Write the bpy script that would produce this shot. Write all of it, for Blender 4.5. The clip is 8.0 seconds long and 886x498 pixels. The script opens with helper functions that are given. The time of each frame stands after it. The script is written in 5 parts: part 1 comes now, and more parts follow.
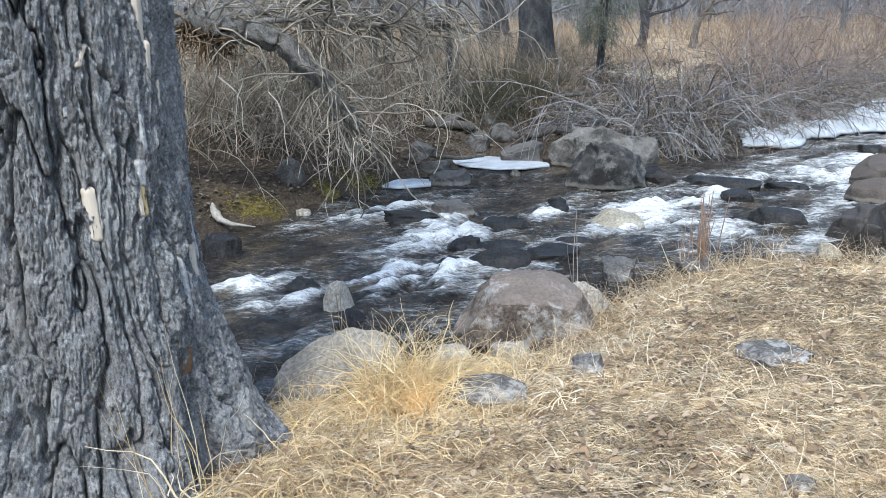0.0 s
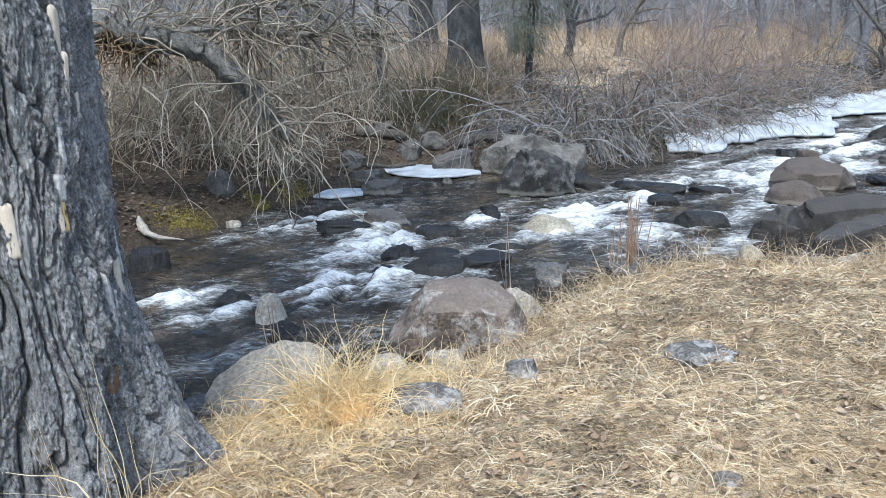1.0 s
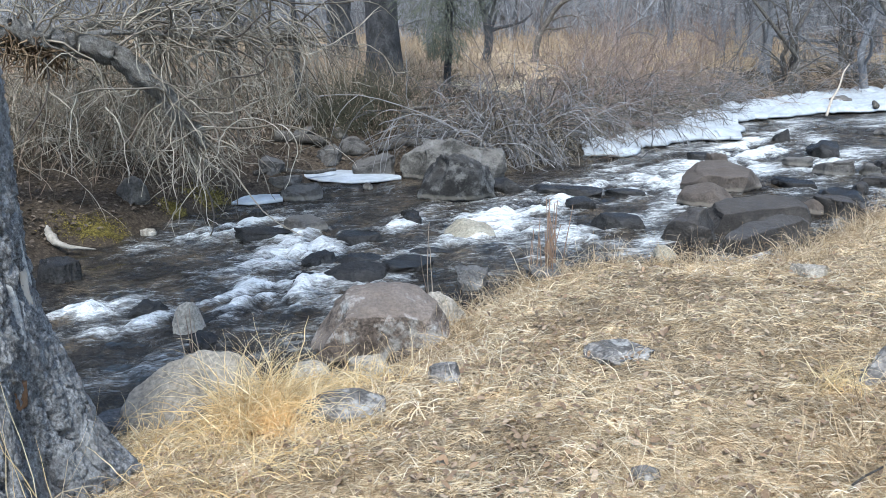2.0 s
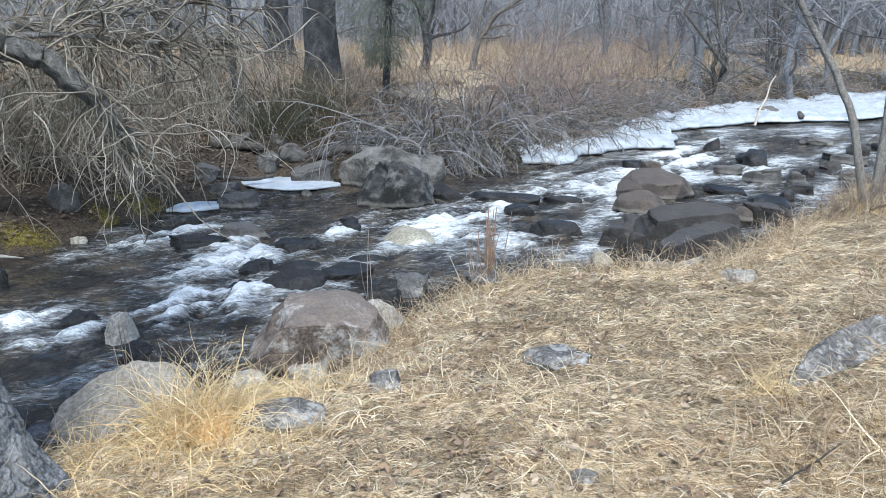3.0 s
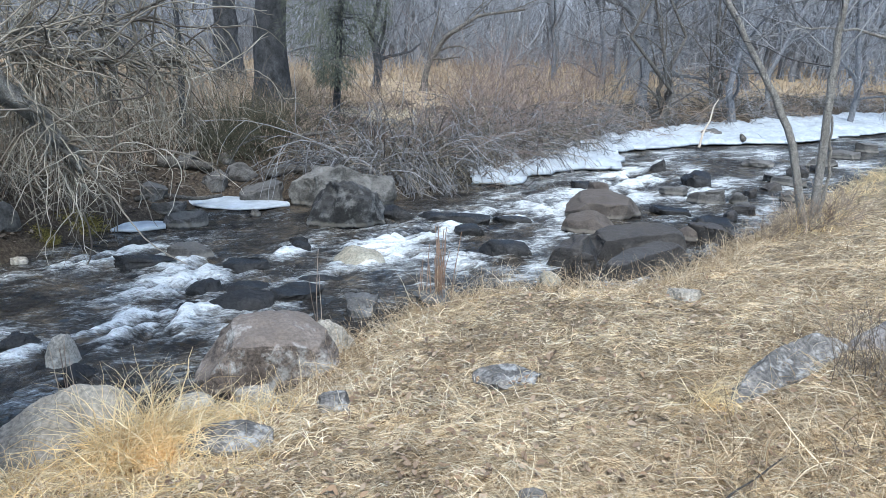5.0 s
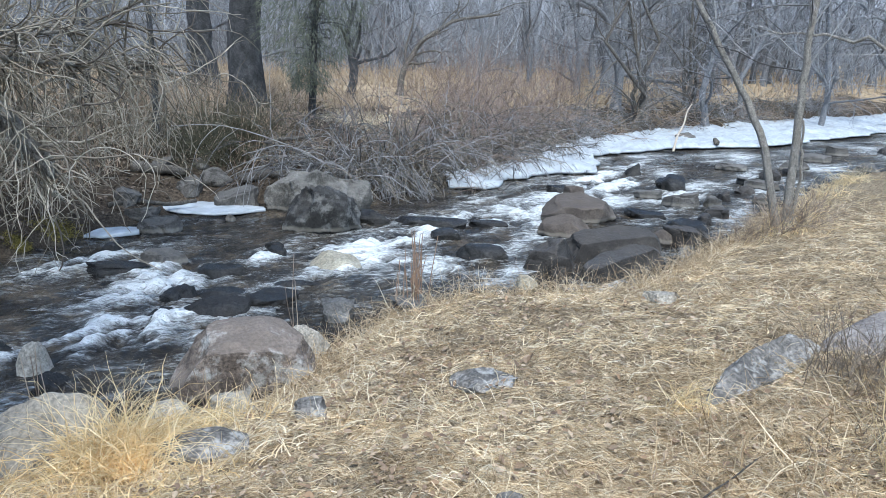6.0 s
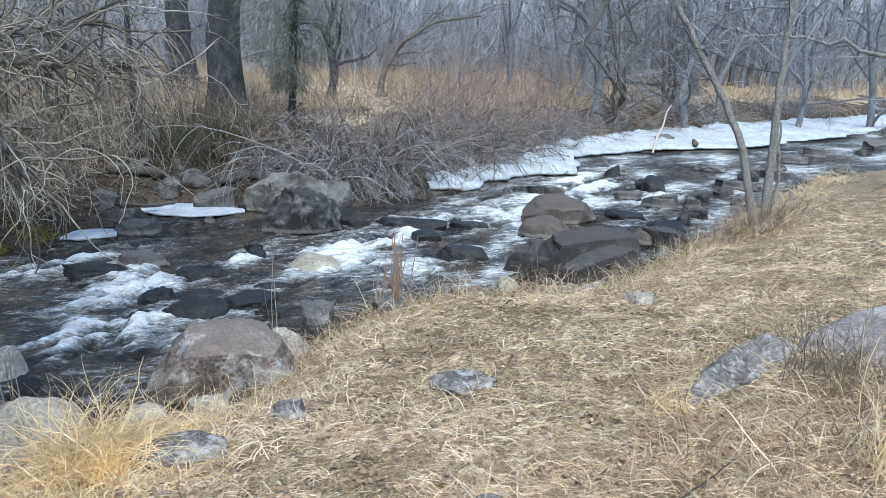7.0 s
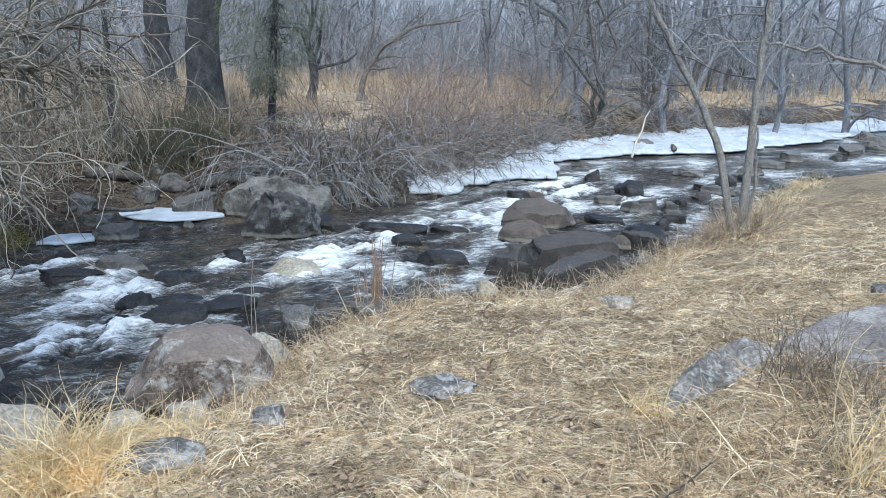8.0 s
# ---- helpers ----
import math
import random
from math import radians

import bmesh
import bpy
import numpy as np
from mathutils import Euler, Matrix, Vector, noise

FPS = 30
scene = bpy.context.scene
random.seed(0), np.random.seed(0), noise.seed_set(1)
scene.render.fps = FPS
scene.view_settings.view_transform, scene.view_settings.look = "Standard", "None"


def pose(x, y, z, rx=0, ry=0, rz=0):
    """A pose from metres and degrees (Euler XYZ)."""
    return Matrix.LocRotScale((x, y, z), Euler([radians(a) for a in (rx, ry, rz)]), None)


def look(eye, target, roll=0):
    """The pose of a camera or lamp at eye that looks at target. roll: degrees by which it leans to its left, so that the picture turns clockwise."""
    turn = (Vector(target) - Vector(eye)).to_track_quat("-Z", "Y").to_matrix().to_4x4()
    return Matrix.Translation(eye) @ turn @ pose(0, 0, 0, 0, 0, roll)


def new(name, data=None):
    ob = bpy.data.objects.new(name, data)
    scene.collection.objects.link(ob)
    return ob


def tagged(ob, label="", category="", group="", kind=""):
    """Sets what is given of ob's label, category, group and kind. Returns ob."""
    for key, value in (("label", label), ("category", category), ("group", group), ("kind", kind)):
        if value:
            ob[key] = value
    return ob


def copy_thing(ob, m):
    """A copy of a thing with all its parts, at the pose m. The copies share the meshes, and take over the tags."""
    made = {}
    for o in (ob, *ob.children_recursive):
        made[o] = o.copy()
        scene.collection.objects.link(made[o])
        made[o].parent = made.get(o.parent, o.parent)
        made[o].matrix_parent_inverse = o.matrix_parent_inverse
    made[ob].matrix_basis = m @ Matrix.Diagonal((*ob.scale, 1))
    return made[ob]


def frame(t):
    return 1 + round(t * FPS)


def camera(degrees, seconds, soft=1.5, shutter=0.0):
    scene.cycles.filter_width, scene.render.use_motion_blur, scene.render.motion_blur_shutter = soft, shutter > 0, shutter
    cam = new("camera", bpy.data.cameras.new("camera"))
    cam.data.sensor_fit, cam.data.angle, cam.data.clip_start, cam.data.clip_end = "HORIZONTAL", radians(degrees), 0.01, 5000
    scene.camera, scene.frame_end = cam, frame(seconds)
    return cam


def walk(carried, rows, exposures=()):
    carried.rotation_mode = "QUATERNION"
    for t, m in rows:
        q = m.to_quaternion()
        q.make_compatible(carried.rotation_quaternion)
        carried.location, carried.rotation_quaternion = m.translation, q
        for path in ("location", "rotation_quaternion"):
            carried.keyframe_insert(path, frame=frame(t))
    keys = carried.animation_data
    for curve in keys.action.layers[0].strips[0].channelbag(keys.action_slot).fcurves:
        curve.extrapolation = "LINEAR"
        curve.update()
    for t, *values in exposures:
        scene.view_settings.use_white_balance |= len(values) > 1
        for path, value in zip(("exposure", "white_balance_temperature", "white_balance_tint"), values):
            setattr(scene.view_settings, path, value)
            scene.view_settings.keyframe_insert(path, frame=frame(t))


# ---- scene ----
# A mountain stream in early spring: grassy near bank, rapids, brushy far bank, meadow and bare woods.
# World: z = 0 is the stream's surface; the eye stands about 1.6 m above the near bank.

# ---- camera ----
cam = camera(55.3, 8.0, soft=0.8)
PATH = [
    (0, 0.000, 0.000, 2.150, 0.00, -15.96, -1.20),
    (0.5, 0.018, -0.001, 2.151, -1.71, -15.85, -0.87),
    (1, 0.010, -0.002, 2.156, -4.63, -15.51, -1.14),
    (1.5, 0.014, -0.011, 2.161, -7.34, -15.30, -1.05),
    (2, 0.014, -0.012, 2.157, -10.10, -15.26, -0.61),
    (3.5, 0.009, -0.020, 2.159, -15.47, -14.32, 0.51),
    (4, 0.009, -0.027, 2.164, -16.02, -13.64, 0.64),
    (4.5, 0.014, -0.026, 2.163, -16.91, -13.55, 0.89),
    (6, 0.021, -0.021, 2.158, -19.35, -13.08, 1.06),
    (6.5, 0.030, -0.016, 2.156, -20.23, -13.03, 1.13),
    (7, 0.034, -0.016, 2.157, -20.64, -12.97, 1.20),
    (7.5, 0.035, -0.019, 2.159, -21.44, -12.90, 1.31),
    (8, 0.035, -0.022, 2.163, -21.98, -12.66, 1.45),
]
walk(cam, [(t, pose(x, y, z, 90 + pitch, 0, yaw) @ pose(0, 0, 0, 0, 0, roll)) for t, x, y, z, yaw, pitch, roll in PATH],
     exposures=[(0.0, 1.5, 6120, 5), (8.0, 1.34, 5870, 3)])

# ---- world and sun: an overcast sky ----
SUN_ELEVATION, SUN_AZIMUTH = 56.0, 192.0  # degrees; azimuth clockwise from +y
world = bpy.data.worlds.new("world")
scene.world = world
world.use_nodes = True
wn, wl = world.node_tree.nodes, world.node_tree.links
sky = wn.new("ShaderNodeTexSky")
sky.sky_type, sky.sun_disc = "NISHITA", False
sky.sun_elevation, sky.sun_rotation = radians(SUN_ELEVATION), radians(SUN_AZIMUTH)
sky.dust_density, sky.air_density, sky.ozone_density = 1.5, 1.0, 1.0
wl.new(sky.outputs[0], wn["Background"].inputs[0])
wn["Background"].inputs[1].default_value = 0.125
sun = new("sun", bpy.data.lights.new("sun", "SUN"))
sun.data.energy, sun.data.angle, sun.data.color = 1.5, radians(12), (1.0, 0.96, 0.9)
az, el = radians(SUN_AZIMUTH), radians(SUN_ELEVATION)
sun.matrix_world = look((20 * math.sin(az), 20 * math.cos(az), 20 * math.tan(el)), (0, 0, 0))

# ---- noise and mesh helpers ----
rng = np.random.default_rng(7)


def lattice(i, seed):
    """A repeatable random number in 0..1 for each row of whole numbers."""
    h = (i[:, 0] * 374761393 + i[:, 1] * 668265263 + i[:, 2] * 2147483647 + seed * 144665) & 0xFFFFFFFF
    h = ((h ^ (h >> 13)) * 1274126177) & 0xFFFFFFFF
    h = ((h ^ (h >> 16)) * 2246822519) & 0xFFFFFFFF
    return ((h ^ (h >> 13)) & 0xFFFFFF) / 0xFFFFFF


def vnoise(p, seed=0):
    """Smooth value noise in -1..1 at the rows of p."""
    p = np.asarray(p, float)
    i = np.floor(p).astype(np.int64)
    f = p - i
    f = f * f * f * (f * (f * 6 - 15) + 10)
    out = 0
    for dx in (0, 1):
        for dy in (0, 1):
            for dz in (0, 1):
                w = (f[:, 0] if dx else 1 - f[:, 0]) * (f[:, 1] if dy else 1 - f[:, 1]) * (f[:, 2] if dz else 1 - f[:, 2])
                out = out + w * lattice(i + (dx, dy, dz), seed)
    return out * 2 - 1


def fbm(p, octaves=4, seed=0, rough=0.5):
    p, total, amp = np.asarray(p, float), 0, 1.0
    for k in range(octaves):
        total = total + amp * vnoise(p * 2.03**k, seed + 17 * k)
        amp *= rough
    return total


def xyz(x, y, z=0):
    x, y, z = np.broadcast_arrays(np.asarray(x, float), y, z)
    return np.stack([x.ravel(), y.ravel(), z.ravel()], 1)


def mesh_np(name, verts, faces, material=None, smooth=True):
    """A mesh from numpy arrays: verts n x 3, faces m x 3 or m x 4."""
    me = bpy.data.meshes.new(name)
    verts, faces = np.asarray(verts, np.float32), np.asarray(faces, np.int32)
    k = faces.shape[1]
    me.vertices.add(len(verts))
    me.vertices.foreach_set("co", verts.ravel())
    me.loops.add(faces.size)
    me.loops.foreach_set("vertex_index", faces.ravel())
    me.polygons.add(len(faces))
    me.polygons.foreach_set("loop_start", np.arange(0, faces.size, k, dtype=np.int32))
    me.polygons.foreach_set("use_smooth", np.full(len(faces), smooth))
    me.update(calc_edges=True)
    if material:
        for m in material if isinstance(material, (list, tuple)) else [material]:
            me.materials.append(m)
    return me


def thing(name, label, category, mesh=None, at=(0, 0, 0), group="", kind=""):
    ob = new(name, mesh)
    ob.location = at
    return tagged(ob, label, category, group, kind)


def part(name, mesh, parent, label="", kind=""):
    """One mesh as a part of a thing; its vertices are given in the thing's own frame."""
    ob = new(name, mesh)
    ob.parent = parent
    return tagged(ob, label=label, kind=kind)


def unit(v):
    return v / np.maximum(np.linalg.norm(v, axis=-1, keepdims=True), 1e-9)


def tubes(paths, radii, sides=3):
    """Tapered tubes along n paths of k points each."""
    paths, radii = np.asarray(paths, float), np.asarray(radii, float)
    n, k, _ = paths.shape
    tan = unit(np.gradient(paths, axis=1))
    ref = np.where(np.abs(tan[:, :1, 2:3]) > 0.9, [[[1.0, 0, 0]]], [[[0, 0, 1.0]]])
    a = unit(np.cross(tan, np.broadcast_to(ref, tan.shape)))
    b = np.cross(tan, a)
    ang = np.arange(sides) * 2 * np.pi / sides
    ring = paths[:, :, None] + radii[:, :, None, None] * (np.cos(ang)[:, None] * a[:, :, None] + np.sin(ang)[:, None] * b[:, :, None])
    base = (np.arange(n)[:, None, None] * k + np.arange(k - 1)[None, :, None]) * sides
    s, s2 = np.arange(sides)[None, None], (np.arange(sides)[None, None] + 1) % sides
    faces = np.stack([base + s, base + s2, base + sides + s2, base + sides + s], -1).reshape(-1, 4)
    return ring.reshape(-1, 3), faces


def blades(paths, widths):
    """Flat tapering leaves of grass along n paths of k points each."""
    n, k, _ = paths.shape
    tan = unit(np.gradient(paths, axis=1))
    side = unit(np.cross(tan, rng.normal(size=(n, 1, 3)) * (1, 1, 0.4) + (0, 0, 0.2)))
    taper = np.linspace(1, 0.15, k)[None, :, None]
    w = widths[:, None, None] * taper * side / 2
    ring = np.stack([paths - w, paths + w], 2)
    base = (np.arange(n)[:, None] * k + np.arange(k - 1)[None]) * 2
    faces = np.stack([base, base + 1, base + 3, base + 2], -1).reshape(-1, 4)
    return ring.reshape(-1, 3), faces


def canes(base, way, length, k=7, droop=0.5, wiggle=0.15, up=0.0):
    """Paths of k points that start at base along way, sag by droop and wander by wiggle."""
    n = len(base)
    pos, d = np.array(base, float), unit(np.array(way, float))
    droop, length = np.broadcast_to(droop, n), np.broadcast_to(length, n)
    out = [pos.copy()]
    for _ in range(k - 1):
        d = d + rng.normal(0, wiggle, (n, 3))
        d[:, 2] += (up - droop) / (k - 1) * 2
        d = unit(d)
        pos = pos + d * (length / (k - 1))[:, None]
        out.append(pos.copy())
    return np.stack(out, 1)


def forks(paths, count, lo=0.2, hi=1.0, spread=0.8):
    """Starting points and ways of count side shoots on the given paths."""
    n, k, _ = paths.shape
    i, u = rng.integers(0, n, count), rng.uniform(lo, hi, count) * (k - 1)
    j = np.minimum(u.astype(int), k - 2)
    f = (u - j)[:, None]
    start = paths[i, j] * (1 - f) + paths[i, j + 1] * f
    way = unit(paths[i, j + 1] - paths[i, j]) + rng.normal(0, spread, (count, 3))
    return start, unit(way), i, u / (k - 1)


def taper(n, k, thick, tip):
    thick = np.broadcast_to(np.asarray(thick, float), n)
    return thick[:, None] + (tip - thick[:, None]) * np.linspace(0, 1, k)[None]


def joined(*pieces):
    verts, faces, at = [], [], 0
    for v, f in pieces:
        verts.append(v), faces.append(f + at)
        at += len(v)
    return np.concatenate(verts), np.concatenate(faces)


# ---- materials ----
def material(name, rough=0.8, spec=0.3):
    m = bpy.data.materials.new(name)
    m.use_nodes = True
    b = m.node_tree.nodes["Principled BSDF"]
    b.inputs["Roughness"].default_value, b.inputs["Specular IOR Level"].default_value = rough, spec
    return m, m.node_tree.nodes, m.node_tree.links, b


def ramp(nodes, links, source, stops):
    r = nodes.new("ShaderNodeValToRGB")
    e = r.color_ramp.elements
    while len(e) < len(stops):
        e.new(0.5)
    for el_, (at, col) in zip(e, stops):
        el_.position, el_.color = at, (*col, 1)
    links.new(source, r.inputs[0])
    return r.outputs[0]


def tex_noise(nodes, links, scale, detail=4, rough=0.6, stretch=(1, 1, 1), turn=(0, 0, 0), coords="Object"):
    c, mp, t = nodes.new("ShaderNodeTexCoord"), nodes.new("ShaderNodeMapping"), nodes.new("ShaderNodeTexNoise")
    mp.inputs["Scale"].default_value, mp.inputs["Rotation"].default_value = stretch, turn
    links.new(c.outputs[coords], mp.inputs[0])
    links.new(mp.outputs[0], t.inputs["Vector"])
    t.inputs["Scale"].default_value, t.inputs["Detail"].default_value, t.inputs["Roughness"].default_value = scale, detail, rough
    return t.outputs["Fac"]


def mix(nodes, links, fac, a, b, mode="MIX"):
    m = nodes.new("ShaderNodeMix")
    m.data_type, m.blend_type = "RGBA", mode
    for sock, v in ((m.inputs[0], fac), (m.inputs[6], a), (m.inputs[7], b)):
        if isinstance(v, bpy.types.NodeSocket):
            links.new(v, sock)
        else:
            sock.default_value = v if isinstance(v, float) else (*v, 1)
    return m.outputs[2]


def bump(nodes, links, bsdf, height, strength=0.4, distance=0.02):
    b = nodes.new("ShaderNodeBump")
    b.inputs["Strength"].default_value, b.inputs["Distance"].default_value = strength, distance
    links.new(height, b.inputs["Height"])
    links.new(b.outputs[0], bsdf.inputs["Normal"])


def rock_material(name, dark, mid, pale, speck=0.0, rough=0.75, waterline=0.0, crown=0.0, crust_size=5.0):
    m, n, l, b = material(name, rough, 0.35)
    big, small = tex_noise(n, l, 3.0, 6, 0.65), tex_noise(n, l, 45.0, 4, 0.7)
    col = ramp(n, l, big, [(0.3, dark), (0.5, mid), (0.72, pale)])
    grains = ramp(n, l, small, [(0.38, (0.3, 0.3, 0.3)), (0.5, (1, 1, 1)), (0.62, (1.7, 1.67, 1.62))])
    col = mix(n, l, 0.45 + speck * 0.3, col, grains, "MULTIPLY")
    if speck:
        crust = ramp(n, l, tex_noise(n, l, crust_size, 8, 0.72), [(0.52, (0, 0, 0)), (0.62, (1, 1, 1))])
        f = n.new("ShaderNodeMath")
        f.operation = "MULTIPLY"
        l.new(crust, f.inputs[0])
        f.inputs[1].default_value = speck
        col = mix(n, l, f.outputs[0], col, (0.52, 0.51, 0.48))
    # paler upward faces: partly crust, partly light from above put into the colour
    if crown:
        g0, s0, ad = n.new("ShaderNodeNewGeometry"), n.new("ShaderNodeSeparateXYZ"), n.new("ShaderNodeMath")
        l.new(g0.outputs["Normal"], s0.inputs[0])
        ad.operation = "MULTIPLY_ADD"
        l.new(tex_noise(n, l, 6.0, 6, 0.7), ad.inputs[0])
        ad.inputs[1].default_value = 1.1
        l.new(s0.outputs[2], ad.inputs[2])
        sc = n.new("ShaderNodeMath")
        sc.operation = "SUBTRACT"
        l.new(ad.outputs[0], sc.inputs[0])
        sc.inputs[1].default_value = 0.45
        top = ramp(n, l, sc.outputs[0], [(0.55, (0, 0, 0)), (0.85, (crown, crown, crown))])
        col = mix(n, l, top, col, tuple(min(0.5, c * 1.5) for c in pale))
    if waterline:
        g, s = n.new("ShaderNodeNewGeometry"), n.new("ShaderNodeSeparateXYZ")
        l.new(g.outputs["Position"], s.inputs[0])
        add = n.new("ShaderNodeMath")
        add.operation = "MULTIPLY_ADD"
        l.new(tex_noise(n, l, 9.0, 3), add.inputs[0])
        add.inputs[1].default_value = 0.06
        l.new(s.outputs[2], add.inputs[2])
        band = ramp(n, l, add.outputs[0], [(0.035, (0, 0, 0)), (0.05, (1, 1, 1)), (0.075, (1, 1, 1)), (0.1, (0, 0, 0))])
        f = n.new("ShaderNodeMath")
        f.operation = "MULTIPLY"
        l.new(band, f.inputs[0])
        f.inputs[1].default_value = waterline
        col = mix(n, l, f.outputs[0], col, (0.4, 0.37, 0.31))
        soaked = ramp(n, l, add.outputs[0], [(0.03, (0.3, 0.3, 0.31)), (0.05, (1, 1, 1))])
        col = mix(n, l, 1.0, col, soaked, "MULTIPLY")
        gloss = ramp(n, l, add.outputs[0], [(0.03, (0.15, 0.15, 0.15)), (0.05, (rough, rough, rough))])
        l.new(gloss, b.inputs["Roughness"])
    l.new(col, b.inputs["Base Color"])
    bump(n, l, b, mix(n, l, 0.5, big, small), 0.8, 0.05)
    return m


ROCKS = {
    "near": rock_material("boulder_stone", (0.2, 0.175, 0.14), (0.29, 0.26, 0.215), (0.38, 0.345, 0.29), 0.12),
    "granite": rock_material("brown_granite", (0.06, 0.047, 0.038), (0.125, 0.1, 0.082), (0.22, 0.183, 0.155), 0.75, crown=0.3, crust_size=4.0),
    "granite2": rock_material("grey_granite", (0.06, 0.056, 0.052), (0.17, 0.158, 0.145), (0.36, 0.338, 0.31), 0.6, crust_size=11.0),
    "granite3": rock_material("pink_granite", (0.1, 0.088, 0.08), (0.19, 0.165, 0.15), (0.29, 0.265, 0.24), 0.3),
    "pale": rock_material("pale_stone", (0.2, 0.175, 0.14), (0.36, 0.325, 0.27), (0.54, 0.5, 0.43), 0.3, crust_size=9.0),
    "dark": rock_material("dark_stone", (0.06, 0.058, 0.056), (0.12, 0.117, 0.113), (0.2, 0.195, 0.188), 0.2),
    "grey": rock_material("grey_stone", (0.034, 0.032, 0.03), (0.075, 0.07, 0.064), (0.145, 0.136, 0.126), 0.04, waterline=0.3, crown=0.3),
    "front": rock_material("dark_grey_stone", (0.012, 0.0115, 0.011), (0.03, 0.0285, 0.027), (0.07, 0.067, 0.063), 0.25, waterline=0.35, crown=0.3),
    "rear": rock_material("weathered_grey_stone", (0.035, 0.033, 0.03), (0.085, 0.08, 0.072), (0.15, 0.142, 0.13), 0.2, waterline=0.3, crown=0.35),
    "wet": rock_material("wet_stone", (0.01, 0.0095, 0.009), (0.022, 0.021, 0.02), (0.05, 0.047, 0.044), 0.0, rough=0.25),
    "cream": rock_material("cream_stone", (0.2, 0.175, 0.13), (0.33, 0.3, 0.235), (0.46, 0.43, 0.345), 0.15),
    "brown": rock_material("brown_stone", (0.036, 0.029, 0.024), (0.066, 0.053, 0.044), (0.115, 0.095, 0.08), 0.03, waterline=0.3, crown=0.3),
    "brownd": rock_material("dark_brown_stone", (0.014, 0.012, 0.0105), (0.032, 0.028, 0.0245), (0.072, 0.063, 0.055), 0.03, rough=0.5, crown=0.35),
}


def plant_material(name, cols, rough=0.7, spec=0.25, grain=0.55, thin=0.0):
    """Colour that differs from stalk to stalk, with a little mottling along each."""
    m, n, l, b = material(name, rough, spec)
    g = n.new("ShaderNodeNewGeometry")
    stops = [(i / (len(cols) - 1), c) for i, c in enumerate(cols)]
    col = ramp(n, l, g.outputs["Random Per Island"], stops)
    col = mix(n, l, grain, col, ramp(n, l, tex_noise(n, l, 7.0, 6, 0.7), [(0.32, (0.35, 0.34, 0.33)), (0.52, (1, 1, 1)), (0.7, (1.4, 1.4, 1.4))]), "MULTIPLY")
    if thin:
        col = mix(n, l, 0.7, col, ramp(n, l, tex_noise(n, l, 1.9, 5, 0.65), [(0.36, (0.62, 0.57, 0.52)), (0.5, (1, 1, 1)), (0.64, (1.14, 1.13, 1.1))]), "MULTIPLY")
    l.new(col, b.inputs["Base Color"])
    if thin:
        tr, ms = n.new("ShaderNodeBsdfTranslucent"), n.new("ShaderNodeMixShader")
        l.new(col, tr.inputs["Color"])
        ms.inputs[0].default_value = thin
        l.new(b.outputs[0], ms.inputs[1])
        l.new(tr.outputs[0], ms.inputs[2])
        l.new(ms.outputs[0], n["Material Output"].inputs["Surface"])
    return m


def ground_material(name, stops, scale, strength=0.6, bare=None, straw=None):
    m, n, l, b = material(name, 0.95, 0.1)
    a = tex_noise(n, l, scale, 8, 0.75)
    col = ramp(n, l, a, stops)
    patch = ramp(n, l, tex_noise(n, l, 1.1, 5, 0.6), [(0.32, (0.75, 0.73, 0.71)), (0.62, (1.15, 1.15, 1.15))])
    col = mix(n, l, 0.8, col, patch, "MULTIPLY")
    if straw:
        for turn in (0.5, 1.6, 2.7):
            fibre = ramp(n, l, tex_noise(n, l, 70.0, 3, 0.6, (1, 0.1, 1), (0, 0, turn)), [(0.56, (0, 0, 0)), (0.66, (0.5, 0.5, 0.5))])
            col = mix(n, l, fibre, col, straw)
    if bare:
        at = n.new("ShaderNodeAttribute")
        at.attribute_name = "bare"
        crumbs = ramp(n, l, tex_noise(n, l, scale * 1.4, 6, 0.75), [(0.35, tuple(c * 0.4 for c in bare)), (0.55, bare), (0.7, tuple(c * 2.6 for c in bare))])
        col = mix(n, l, at.outputs["Fac"], col, crumbs)
    l.new(col, b.inputs["Base Color"])
    bump(n, l, b, a, strength, 0.05)
    return m


STRAW_SOIL = ground_material("straw_and_soil", [(0.38, (0.075, 0.057, 0.037)), (0.48, (0.2, 0.15, 0.097)), (0.58, (0.4, 0.316, 0.208)), (0.72, (0.58, 0.48, 0.34))], 50, 0.8, (0.2, 0.152, 0.1), (0.6, 0.5, 0.35))
LITTER = ground_material("leaf_litter", [(0.3, (0.02, 0.016, 0.012)), (0.47, (0.055, 0.043, 0.032)), (0.6, (0.11, 0.088, 0.066)), (0.74, (0.21, 0.172, 0.13))], 30)
MEADOW = ground_material("meadow_turf", [(0.3, (0.24, 0.18, 0.11)), (0.5, (0.34, 0.26, 0.165)), (0.7, (0.46, 0.37, 0.25))], 9)
BED = ground_material("stream_bed", [(0.3, (0.02, 0.017, 0.012)), (0.55, (0.06, 0.05, 0.035)), (0.7, (0.11, 0.09, 0.065))], 12)
# the far hill's haze is painted into its pale blue-grey ground colour
HAZEHILL = ground_material("hazed_hill", [(0.3, (0.22, 0.225, 0.245)), (0.5, (0.3, 0.31, 0.335)), (0.7, (0.38, 0.39, 0.415))], 0.8)
GRASS = plant_material("dry_grass", [(0.18, 0.125, 0.075), (0.49, 0.37, 0.23), (0.72, 0.575, 0.385), (0.85, 0.73, 0.54), (0.36, 0.256, 0.15), (0.66, 0.505, 0.305)], thin=0.3)
